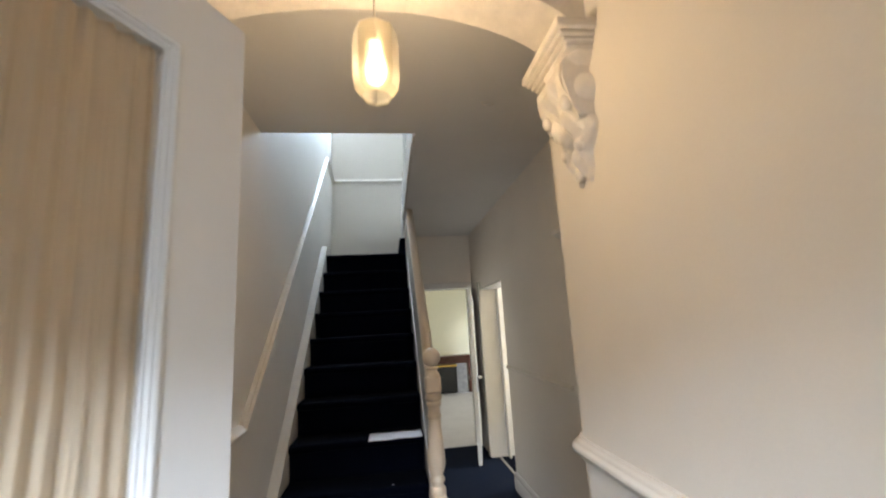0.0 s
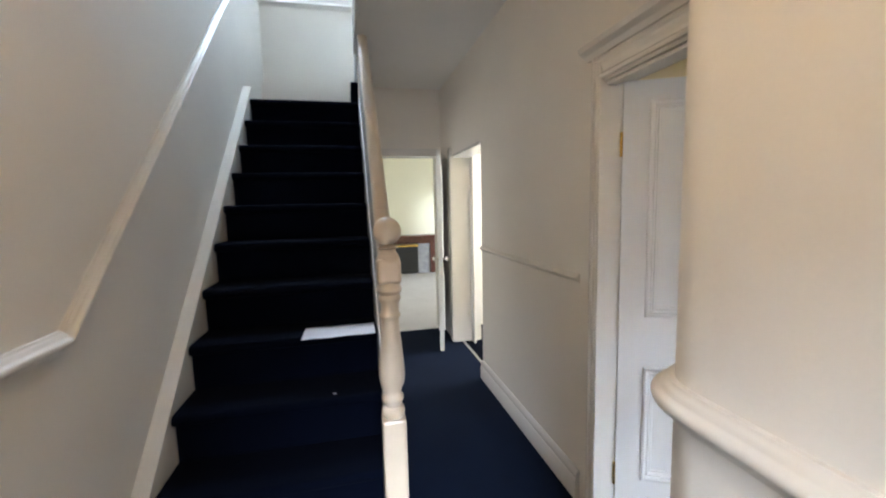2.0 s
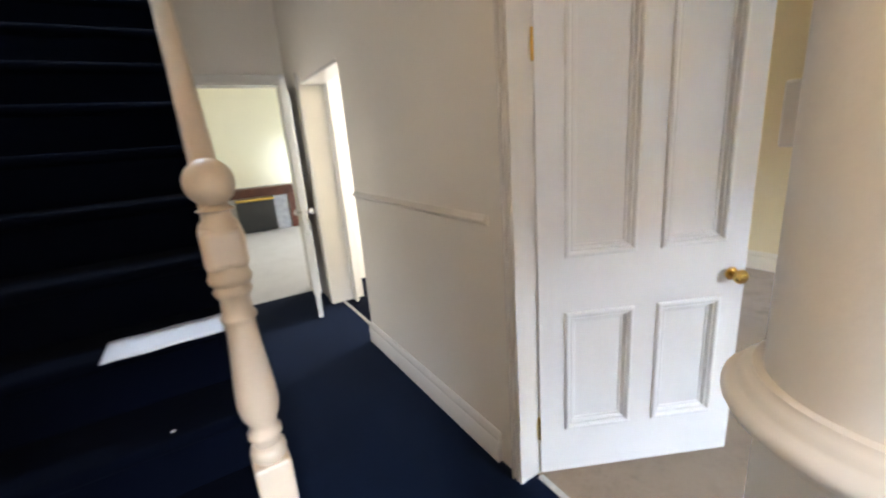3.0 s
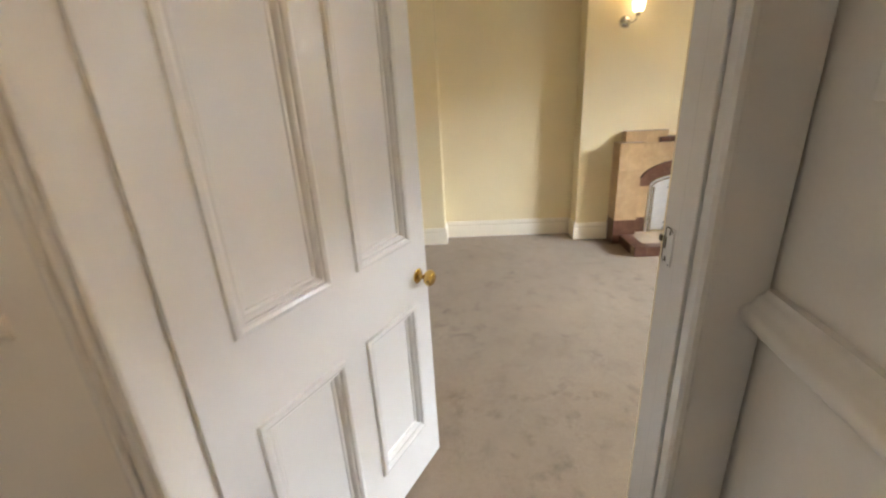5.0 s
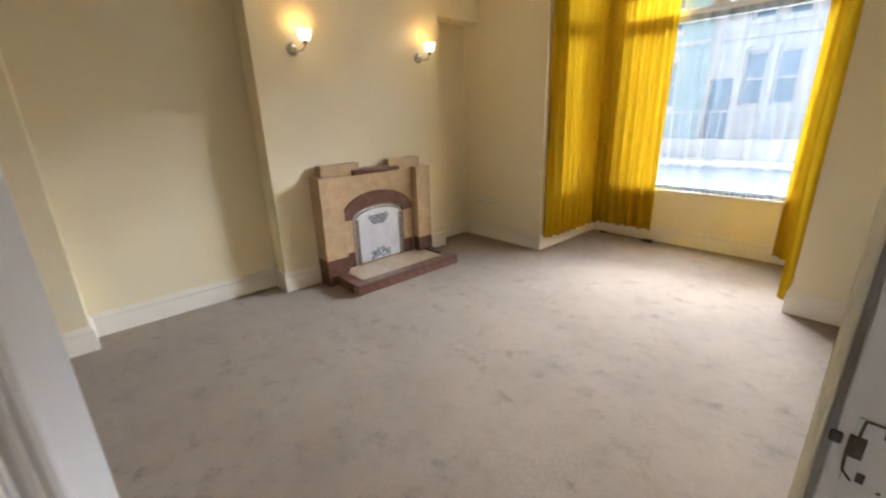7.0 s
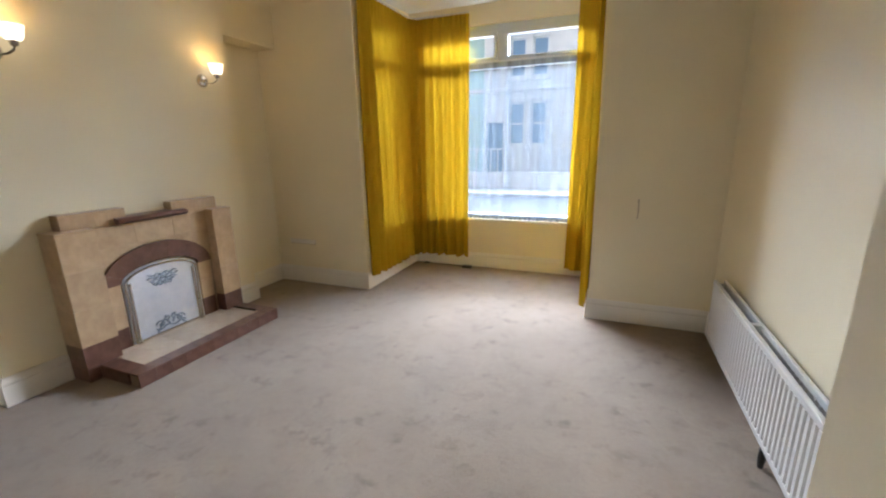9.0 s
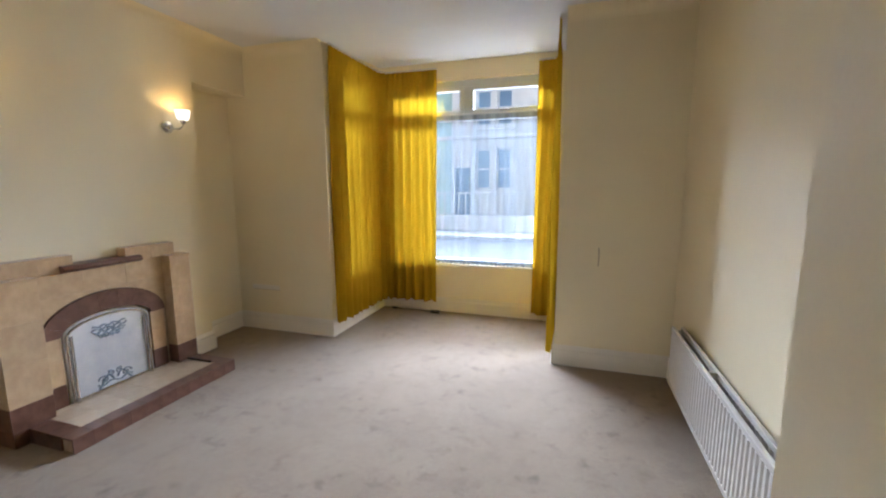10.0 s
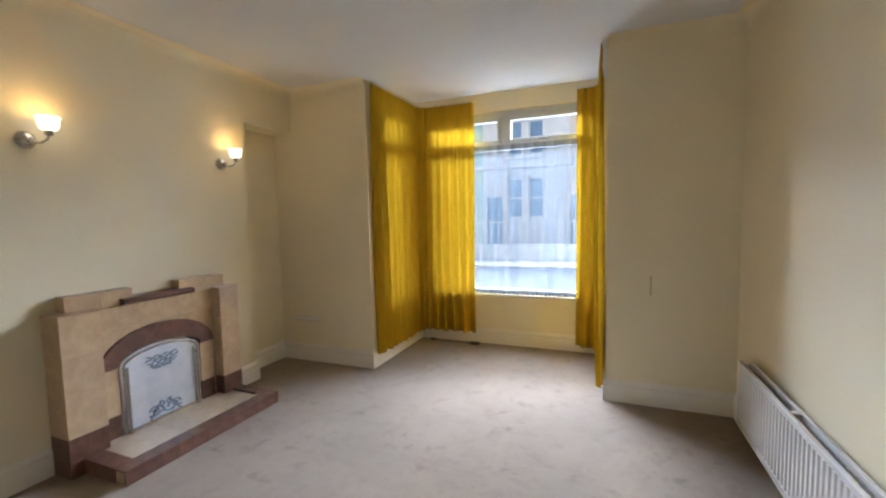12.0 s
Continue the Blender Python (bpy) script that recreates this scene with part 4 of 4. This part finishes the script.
# ---- curtains ----
def curtain(name, path, top, bottom, mat, label, folds, depth, hem=0.0, gather=1.0, seed=1, category="curtain", track=True):
    """Cloth hung in folds along a plan path; tighter at the heading than at the hem."""
    rnd = random.Random(seed)
    pts = [Vector((x, y)) for x, y in path]
    lens = [0.0]
    for a, b in zip(pts, pts[1:]):
        lens.append(lens[-1] + (b - a).length)
    total = lens[-1]
    n = int(folds * 14)
    phase = [rnd.uniform(-0.55, 0.55) for _ in range(folds + 2)]
    deep = [rnd.uniform(0.65, 1.25) for _ in range(folds + 2)]
    rows = 26
    bm = bmesh.new()
    grid = []
    for j in range(rows + 1):
        v = j / rows
        line = []
        for i in range(n + 1):
            u = i / n
            f = u * folds
            k = int(f)
            ph = phase[k] * (1 - (f - k)) + phase[k + 1] * (f - k)
            dp = deep[k] * (1 - (f - k)) + deep[k + 1] * (f - k)
            s = u * total
            seg = max(0, min(len(pts) - 2, next((q for q in range(len(lens) - 1) if lens[q + 1] >= s), len(lens) - 2)))
            way = (pts[seg + 1] - pts[seg]).normalized()
            p = pts[seg] + way * (s - lens[seg])
            side = Vector((-way.y, way.x))
            angle = 2 * math.pi * (f + ph * 0.35 * v + 0.10 * math.sin(3 * v + k))
            wave = math.sin(angle) + 0.28 * math.sin(2 * angle + 1.1)
            amp = depth * dp * (0.40 + 0.60 * min(1, v * 1.6 + 0.15))
            if v < 0.045:
                wave = math.sin(angle * 2) * 0.6
            off = side * (amp * wave) + way * (0.25 * depth * math.cos(angle) * v)
            z = top + (bottom - top) * v
            if j == rows:
                z += hem * math.sin(angle * 1.5 + ph)
            line.append(bm.verts.new((p.x + off.x, p.y + off.y, z)))
        grid.append(line)
    for a, b in zip(grid, grid[1:]):
        for i in range(n):
            bm.faces.new((a[i], b[i], b[i + 1], a[i + 1]))
    ob = thing(name, (0, 0, 0), label, category)
    part("cloth", bm, mat, ob, "", True)
    if track:
        tape = bmesh.new()
        for a, b in zip(pts, pts[1:]):
            tube(tape, [(a.x, a.y, top + 0.012), (b.x, b.y, top + 0.012)], 0.007, 6)
        part("track", tape, GLOSS, ob, "slim curtain track")
    return ob


curtain("curtain", [(3.895, -0.82), (3.880, -1.30), (3.868, -1.78), (3.80, -1.862), (3.50, -1.872), (3.20, -1.875)], 2.775, 0.135, YELLOW_CLOTH, "long mustard yellow curtain drawn round the bay corner", 15, 0.034, 0.006, seed=3)
curtain("curtain", [(1.845, -0.82), (1.865, -1.30), (1.880, -1.80), (1.94, -1.875), (2.09, -1.885)], 2.775, 0.075, YELLOW_CLOTH, "long mustard yellow curtain gathered at the bay side", 9, 0.034, 0.006, seed=8)
curtain("net_curtain", [(3.80, -1.945), (2.6, -1.945), (1.94, -1.945)], 2.285, 0.605, NET, "sheer white net curtain, darkened as backlit, across the lower window", 24, 0.016, 0.013, seed=5)

# ---- radiator ----
rad = thing("radiator", (0, 0, 0), "white ribbed double panel radiator on the wall", "radiator")
Y0, Y1R, ZB, ZT = -0.375, 1.30, 0.145, 0.545


def ribbed(x_back, x_front, name):
    bm = bmesh.new()
    outline = []
    count = 40
    step = (Y1R - Y0) / count
    outline = [(x_back, Y0), (x_front - 0.004, Y0)]
    for i in range(count):
        y = Y0 + i * step
        outline += [(x_front - 0.010, y + 0.10 * step), (x_front - 0.010, y + 0.26 * step), (x_front, y + 0.40 * step), (x_front, y + 0.86 * step)]
    outline += [(x_front - 0.004, Y1R), (x_back, Y1R)]
    bm = slab(outline, ZB + 0.03, ZT - 0.03)
    box(bm, (x_back, Y0, ZB), (x_front, Y1R, ZB + 0.03), 0.004)
    box(bm, (x_back, Y0, ZT - 0.03), (x_front, Y1R, ZT), 0.004)
    part(name, bm, GLOSS, rad)


ribbed(1.000, 1.022, "front_panel")
ribbed(0.945, 0.963, "rear_panel")
part("end_cap", boxed((0.963, Y0 + 0.002, ZB + 0.02), (1.0, Y0 + 0.014, ZT - 0.02), 0.003), GLOSS, rad)
part("bracket", boxed((0.918, 0.36, 0.30), (0.946, 0.40, 0.50), 0.002), GLOSS, rad)
part("bracket", boxed((0.963, 0.335, ZT - 0.035), (1.0, 0.365, ZT + 0.001), 0.002), GLOSS, rad)
part("valve", tube(bmesh.new(), [(0.985, 0.70, -0.01), (0.985, 0.70, 0.05), (0.985, 0.70, 0.16)], [0.010, 0.016, 0.012], 10), DARK, rad, "dark valve and pipe")

# ---- wall lights ----
def wall_light(at, label):
    w = thing("wall_light", at, label, "wall light", "pair of wall lights")
    # local: wall at x = 0, room towards -x
    bm = lathe(bmesh.new(), [(0.001, 0.0), (0.048, 0.0), (0.050, 0.005), (0.047, 0.014), (0.038, 0.025), (0.024, 0.032), (0.001, 0.035)], sides=28)
    bm.transform(Matrix.Rotation(radians(-90), 4, "Y"))
    part("wall_plate", bm, CHROME, w, "round satin metal plate", True)
    arm = [(-0.02, 0, 0), (-0.055, -0.012, -0.018), (-0.085, -0.035, -0.018), (-0.098, -0.058, 0.005), (-0.10, -0.066, 0.03)]
    part("arm", tube(bmesh.new(), arm, 0.006, 10), CHROME, w, smooth=True)
    part("holder", lathe(bmesh.new(), [(0.010, 0.022), (0.018, 0.028), (0.021, 0.050), (0.024, 0.054), (0.001, 0.056)], (-0.10, -0.066, 0), 20), CHROME, w, smooth=True)
    part("shade", lathe(bmesh.new(), [(0.018, 0.050), (0.032, 0.056), (0.043, 0.070), (0.047, 0.090), (0.049, 0.110), (0.056, 0.130), (0.053, 0.130), (0.046, 0.110), (0.044, 0.090), (0.040, 0.072), (0.030, 0.060), (0.017, 0.054)], (-0.10, -0.066, 0), 28), SHADE_LIT, w, "lit white opal glass tulip shade", True).visible_shadow = False
    return w


wall_light((4.838, 1.335, 1.955), "satin metal wall light with lit opal glass shade")
wall_light((4.838, 0.075, 1.965), "satin metal wall light with lit opal glass shade")

# ---- tiled fireplace ----
TILES = {}


def tile(parent, lo, hi, mat, gap=0.0003):
    """One tile as an object of its own; alike tiles share a mesh."""
    size = tuple(round(hi[i] - lo[i], 4) for i in range(3))
    key = (size, mat.name)
    if key not in TILES:
        data = bpy.data.meshes.new("tile")
        g = [gap if s > 0.03 else 0.0 for s in size]
        bm = boxed((g[0], g[1], g[2]), (size[0] - g[0], size[1] - g[1], size[2] - g[2]), 0.0009, 1)
        bmesh.ops.recalc_face_normals(bm, faces=bm.faces)
        bm.to_mesh(data)
        bm.free()
        data.materials.append(mat)
        TILES[key] = data
    o = new("tile", TILES[key])
    o.location = lo
    o.parent = parent
    return o


fp = thing("tiled_fireplace", (0, 0, 0), "stepped beige and brown tiled fireplace with raised hearth", "fireplace")
HZ = 0.09
part("hearth_core", boxed((4.302, 0.132, 0.0), (4.838, 1.258, HZ - 0.012)), GROUT, fp)
part("pillar_core", boxed((4.672, 0.146, HZ - 0.012), (4.838, 0.293, 0.938)), GROUT, fp)
part("pillar_core", boxed((4.672, 1.145, HZ - 0.012), (4.838, 1.328, 0.938)), GROUT, fp)
part("shoulder_core", boxed((4.762, 0.200, 0.90), (4.838, 0.553, 1.038)), GROUT, fp)
part("shoulder_core", boxed((4.762, 0.902, 0.90), (4.838, 1.253, 1.038)), GROUT, fp)
# hearth: brown border and front, cream middle
nb = 11
for i in range(nb):
    y0, y1 = 0.12 + 1.15 * i / nb, 0.12 + 1.15 * (i + 1) / nb
    tile(fp, (4.290, y0, 0.0), (4.304, y1, HZ - 0.012), TILE_BROWN)
    tile(fp, (4.290, y0, HZ - 0.012), (4.395, y1, HZ), TILE_BROWN)
for i in range(4):
    x0, x1 = 4.395 + 0.11 * i, 4.395 + 0.11 * (i + 1)
    tile(fp, (x0, 0.12, HZ - 0.012), (min(x1, 4.836), 0.225, HZ), TILE_BROWN)
    tile(fp, (x0, 1.165, HZ - 0.012), (min(x1, 4.836), 1.27, HZ), TILE_BROWN)
    tile(fp, (x0, 1.256, 0.0), (min(x1, 4.836), 1.27, HZ - 0.012), TILE_BROWN)
    tile(fp, (x0, 0.12, 0.0), (min(x1, 4.836), 0.134, HZ - 0.012), TILE_BROWN)
for i in range(3):
    for j in range(6):
        tile(fp, (4.395 + 0.147 * i, 0.225 + 0.94 * j / 6, HZ - 0.012), (4.395 + 0.147 * (i + 1), 0.225 + 0.94 * (j + 1) / 6, HZ), TILE_CREAM)
# pillars: brown plinth, then coursed beige tiles, front and both sides
for y0, y1 in ((0.134, 0.305), (1.133, 1.340)):
    courses = [(HZ, 0.235, TILE_BROWN)] + [(0.235 + 0.2365 * k, 0.235 + 0.2365 * (k + 1), TILE_BEIGE) for k in range(3)]
    for k, (z0, z1, mat) in enumerate(courses):
        tile(fp, (4.660, y0, z0), (4.674, y1, z1), mat)
        tile(fp, (4.674, y0, z0), (4.838, y0 + 0.014, z1), mat)
        tile(fp, (4.674, y1 - 0.014, z0), (4.838, y1, z1), mat)
    tile(fp, (4.656, y0 - 0.003, 0.944), (4.838, y1 + 0.003, 0.957), TILE_BEIGE)
tile(fp, (4.660, 1.270, 0.0), (4.838, 1.340, HZ), TILE_BROWN)
# shoulders
for y0, y1 in ((0.188, 0.565), (0.89, 1.265)):
    for a, b in ((y0, (y0 + y1) / 2), ((y0 + y1) / 2, y1)):
        tile(fp, (4.750, a, 0.90), (4.764, b, 1.038), TILE_BEIGE)
        tile(fp, (4.750, a, 1.036), (4.838, b, 1.050), TILE_BEIGE)
    tile(fp, (4.764, y0, 0.90), (4.838, y0 + 0.014, 1.036), TILE_BEIGE)
    tile(fp, (4.764, y1 - 0.014, 0.90), (4.838, y1, 1.036), TILE_BEIGE)
# shelf of half-round tiles
bm = slab([(4.838, 0.945), (4.735, 0.945), (4.712, 0.950), (4.698, 0.962), (4.698, 0.974), (4.712, 0.986), (4.735, 0.990), (4.838, 0.990)], 0.48, 0.97, "y")
part("shelf", bm, TILE_BROWN, fp, "brown rounded shelf tiles", True)
# face between the pillars, with the arched fire opening
OC, OH = 0.730, 0.288
arc_in = [(OC + OH * math.cos(math.pi * i / 24), 0.545 + 0.105 * math.sin(math.pi * i / 24)) for i in range(25)]
face_low = [(0.305, HZ), (OC - OH, HZ)] + arc_in[::-1] + [(OC + OH, HZ), (1.133, HZ), (1.133, 0.945), (0.305, 0.945)]
part("face", slab(face_low, 4.752, 4.838, "x"), GROUT, fp)
for a, b, z0, z1 in [(0.305 + 0.276 * i, 0.305 + 0.276 * (i + 1), 0.80, 0.945) for i in range(3)]:
    tile(fp, (4.742, a, z0), (4.754, b, z1), TILE_BEIGE)
# spandrel tiles cut to the arch
AO, AR = 0.398, 0.238
arc_out = [(OC + AO * math.cos(math.pi * i / 24), 0.545 + AR * math.sin(math.pi * i / 24)) for i in range(25)]
left = [(0.305, 0.545), (0.305, 0.80), (OC, 0.80)] + [p for p in arc_out if p[0] <= OC + 1e-6]
right = [(1.133, 0.545), (1.133, 0.80), (OC, 0.80)] + [p for p in arc_out[::-1] if p[0] >= OC - 1e-6]
part("spandrel_tile", slab(left, 4.742, 4.753, "x"), TILE_BEIGE, fp)
part("spandrel_tile", slab(right, 4.742, 4.753, "x"), TILE_BEIGE, fp)
# brown arch of wedge tiles, standing proud
NW = 9
for k in range(NW):
    a0, a1 = math.pi * k / NW + 0.0012, math.pi * (k + 1) / NW - 0.0012
    ring = [(OC + AO * math.cos(a0 + (a1 - a0) * i / 4), 0.545 + AR * math.sin(a0 + (a1 - a0) * i / 4)) for i in range(5)]
    ring += [(OC + OH * math.cos(a1 + (a0 - a1) * i / 4), 0.545 + 0.105 * math.sin(a1 + (a0 - a1) * i / 4)) for i in range(5)]
    part("arch_tile", slab(ring, 4.722, 4.754, "x"), TILE_BROWN, fp)
for y0, y1 in ((OC - AO, OC - OH), (OC + OH, OC + AO)):
    for z0, z1 in ((HZ, 0.235), (0.235, 0.39), (0.39, 0.545)):
        tile(fp, (4.738, max(y0, 0.307), z0), (4.756, min(y1, 1.131), z1), TILE_BROWN if z0 < 0.2 else TILE_BEIGE)
# metal cover in the opening
cover = thing("fire_cover", (0, 0, 0), "silvery metal fire cover with raised ornaments", "fire cover")
a2 = [(OC + (OH - 0.012) * math.cos(math.pi * i / 24), 0.535 + 0.100 * math.sin(math.pi * i / 24)) for i in range(25)]
part("sheet", slab([(OC + OH - 0.012, HZ + 0.002)] + a2 + [(OC - OH + 0.012, HZ + 0.002)], 4.742, 4.750, "x"), STEEL, cover)
rim = [(4.735, OC + OH - 0.03, HZ + 0.006)] + [(4.735, OC + (OH - 0.03) * math.cos(math.pi * i / 24), 0.528 + 0.090 * math.sin(math.pi * i / 24)) for i in range(25)] + [(4.735, OC - OH + 0.03, HZ + 0.006)]
part("rim", tube(bmesh.new(), rim, 0.008, 8), CHROME, cover, smooth=True)
for y in (OC - OH + 0.052, OC + OH - 0.052):
    part("upright", tube(bmesh.new(), [(4.738, y, HZ + 0.004), (4.738, y, 0.53)], 0.010, 8), CHROME, cover, smooth=True)
part("foot_rail", tube(bmesh.new(), [(4.728, OC - OH + 0.03, HZ + 0.012), (4.728, OC + OH - 0.03, HZ + 0.012)], 0.009, 8), CHROME, cover, smooth=True)
def scroll(points, thick):
    part("ornament", tube(bmesh.new(), [(4.738, OC + y, z) for y, z in points], thick, 6), STEEL_DARK, cover, "", True)


# basket of ribbons above, curled leaves below
for k, (half, z) in enumerate(((0.105, 0.545), (0.115, 0.525), (0.100, 0.505), (0.085, 0.485), (0.060, 0.467))):
    scroll([(half * (i / 8 - 1), z + 0.006 * math.sin(i * 1.3 + k * 2.1)) for i in range(17)], 0.0058)
for y in (-0.06, -0.02, 0.025, 0.065):
    scroll([(y + 0.012 * math.sin(i * 0.9), 0.465 + 0.011 * i) for i in range(8)], 0.004)
for side in (-1, 1):
    scroll([(side * (0.012 + 0.010 * i * 0.9), 0.150 + 0.040 * math.sin(i * 0.42)) for i in range(12)], 0.0065)
    scroll([(side * (0.075 + (0.036 - 0.0024 * i) * math.cos(i * 0.62)), 0.165 + (0.032 - 0.0022 * i) * math.sin(i * 0.62)) for i in range(13)], 0.0055)
    scroll([(side * (0.030 + (0.026 - 0.0016 * i) * math.cos(i * 0.7 + 1)), 0.195 + (0.022 - 0.0014 * i) * math.sin(i * 0.7 + 1)) for i in range(12)], 0.005)
scroll([(0.115 * (i / 8 - 1), 0.135 + 0.010 * math.sin(i * 0.8)) for i in range(17)], 0.006)
for y in (OC + OH - 0.04, OC - OH + 0.05):
    part("foot", boxed((4.705, y - 0.012, HZ), (4.742, y + 0.012, HZ + 0.018), 0.004), CHROME, cover)
# dark strip added in place of the gap line at the hearth's inner border
bar = mesh_object("hearth_gap_strip", boxed((4.42, 0.222, HZ), (4.70, 0.238, HZ + 0.012), 0.003), DARK)
tagged(bar, "thin dark strip added for a gap line on the hearth", "fender")

# ---- small things in the room ----
socket = thing("wall_socket", (4.72, -0.79, 0.455), "cream double socket plate above the skirting", "socket")
part("plate", boxed((-0.165, 0.0, -0.022), (0.165, 0.018, 0.022), 0.004), CREAM_GLOSS, socket)
# grey strip coloured as the line of shade under the plate
part("shade_strip", boxed((-0.160, 0.0, -0.027), (0.160, 0.010, -0.022)), GROUT, socket)
mark = mesh_object("cable_stub", tube(bmesh.new(), [(1.484, -0.789, 0.86), (1.482, -0.787, 0.93), (1.485, -0.789, 1.01)], 0.0035, 6), GROUT, None, "", True)
tagged(mark, "thin painted cable stub on the front wall", "cable")
phone = thing("cable_box", (3.215, -1.845, 0), "small black cable box on the bay carpet", "cable box")
part("box", boxed((-0.055, -0.03, 0.0), (0.055, 0.03, 0.028), 0.006), BLACK, phone)
part("cable", tube(bmesh.new(), [(0.05, 0, 0.008), (0.20, -0.04, 0.006), (0.42, -0.02, 0.006), (0.56, -0.05, 0.006)], 0.004, 6), BLACK, phone, smooth=True)
plug = mesh_object("cable_plug", boxed((3.72, -1.90, 0.0), (3.79, -1.86, 0.02), 0.005), BLACK)
tagged(plug, "small black plug on the carpet by the skirting", "plug")

# ---- outside ----
ASPHALT = material("asphalt", (0.05, 0.05, 0.052), 0.85, vary=0.15, scale=3, fine=200, bump=0.3)
PAVING = material("concrete_paving", (0.34, 0.33, 0.31), 0.8, vary=0.1, scale=4, bump=0.2)
RENDER = material("white_painted_render", (0.66, 0.65, 0.61), 0.8, vary=0.06, scale=1.5, bump=0.2)
RENDER_GREEN = material("sage_painted_render", (0.36, 0.52, 0.47), 0.8, vary=0.06, scale=1.5, bump=0.2)
RENDER_CREAM = material("cream_painted_render", (0.66, 0.57, 0.44), 0.8, vary=0.06, scale=1.5, bump=0.2)
SLATE = material("roof_slate", (0.12, 0.13, 0.15), 0.6, vary=0.2, scale=5, fine=40, bump=0.4)
DARK_GLASS = material("dark_window_glass", (0.17, 0.27, 0.38), 0.08, vary=0.05, bump=0)
GZ = -0.35
ground = structure("ground", boxed((-400, -400, GZ - 0.5), (400, 400, GZ)), ASPHALT, "dark asphalt street reaching to the horizon", "ground")
structure("pavement", boxed((-40, -5.2, GZ), (40, -3.6, GZ + 0.11), 0.01), PAVING, "grey concrete pavement in front of the house", "pavement")
structure("pavement", boxed((-40, -13.6, GZ), (40, -11.9, GZ + 0.11), 0.01), PAVING, "grey concrete pavement across the street", "pavement")
structure("roof_house", boxed((-1.2, -2.4, 5.5), (5.8, 11.2, 5.7)), SLATE, "slate roof over the house", "roof")
structure("wall_upper_front", boxed((-1.2, -1.09, 2.95), (5.6, -0.79, 5.5)), RENDER, "upper front wall of the house", "wall")


def terrace_house(x0, x1, mat, label):
    """A two storey terraced house: wall, roof, sash windows with arched heads, door and bay."""
    y = -15.2
    w = x1 - x0
    h = thing("terraced_house", (x0, y, GZ), label, "house", "terrace across the street")
    opening = [(1.05, 1.70, 4.50, 6.00), (1.95, 2.60, 4.50, 6.00), (1.05, 1.70, 1.80, 3.55), (1.95, 2.60, 1.80, 3.55), (2.85, 3.55, 0.15, 2.75)]
    bm = wall(bmesh.new(), "y", -0.3, 0.0, 0.0, w - 0.01, 0, 6.75, opening)
    part("wall", bm, mat, h)
    part("roof", slab([(0.35, 6.65), (0.35, 6.80), (-3.5, 9.2), (-7.5, 6.8), (-7.5, 6.65)], 0, w - 0.01, "x"), SLATE, h)
    part("chimney", boxed((w - 0.9, -4.0, 8.5), (w - 0.2, -3.2, 10.3), 0.02), mat, h)
    part("string_course", boxed((0, 0.0, 3.95), (w - 0.01, 0.10, 4.10), 0.02), RENDER, h)
    part("cornice", boxed((0, 0.0, 6.42), (w - 0.01, 0.22, 6.64), 0.03), RENDER, h)
    for a, b, z0, z1 in opening[:4]:
        win = part("window", boxed((a, -0.22, z0), (b, -0.18, z1)), DARK_GLASS, h)
        for lo, hi in (((a, -0.2, z0), (a + 0.07, -0.12, z1)), ((b - 0.07, -0.2, z0), (b, -0.12, z1)), ((a, -0.2, z0), (b, -0.12, z0 + 0.08)), ((a, -0.2, z1 - 0.08), (b, -0.12, z1)), ((a, -0.2, (z0 + z1) / 2 - 0.03), (b, -0.12, (z0 + z1) / 2 + 0.03))):
            part("frame", boxed(lo, hi), UPVC, win)
        mid = (a + b) / 2
        part("sill", boxed((a - 0.1, -0.05, z0 - 0.15), (b + 0.1, 0.12, z0), 0.01), RENDER, win)
        head = [(mid + (b - a) * 0.62 * math.cos(q), z1 + 0.02 + 0.34 * math.sin(q)) for q in (i * math.pi / 10 for i in range(11))]
        inner = [(mid + (b - a) * 0.5 * math.cos(q), z1 + 0.0 + 0.17 * math.sin(q)) for q in (math.pi - i * math.pi / 10 for i in range(11))]
        part("hood", slab(head + inner, 0.0, 0.09, "y"), RENDER, win)
    a, b, z0, z1 = opening[4]
    part("door", boxed((a, -0.25, z0), (b, -0.19, z1), 0.01), DARK_GLASS, h)
    return h


edges = [-7.6, -4.0, -0.4, 3.2, 6.9, 10.6, 14.3, 18.0]
looks = [(RENDER_CREAM, "cream rendered terraced house"), (RENDER, "white rendered terraced house with arched window heads"), (RENDER_CREAM, "cream rendered terraced house with arched window heads"), (RENDER, "white rendered terraced house with arched window heads"), (RENDER_GREEN, "sage green rendered terraced house"), (RENDER, "white rendered terraced house with arched window heads"), (RENDER_CREAM, "cream rendered terraced house")]
for (a, b), (mat, text) in zip(zip(edges, edges[1:]), looks):
    terrace_house(a, b, mat, text)

fence = thing("garden_fence", (0, -13.9, GZ + 0.0), "low white wall with white railings across the street", "fence")
part("base_wall", boxed((-8, -0.12, 0.0), (16, 0.12, 0.75), 0.02), RENDER, fence)
part("top_rail", boxed((-8, -0.03, 1.62), (16, 0.03, 1.68), 0.01), UPVC, fence)
for i in range(80):
    part("railing", boxed((-7.9 + i * 0.3, -0.02, 0.75), (-7.86 + i * 0.3, 0.02, 1.62)), UPVC, fence)
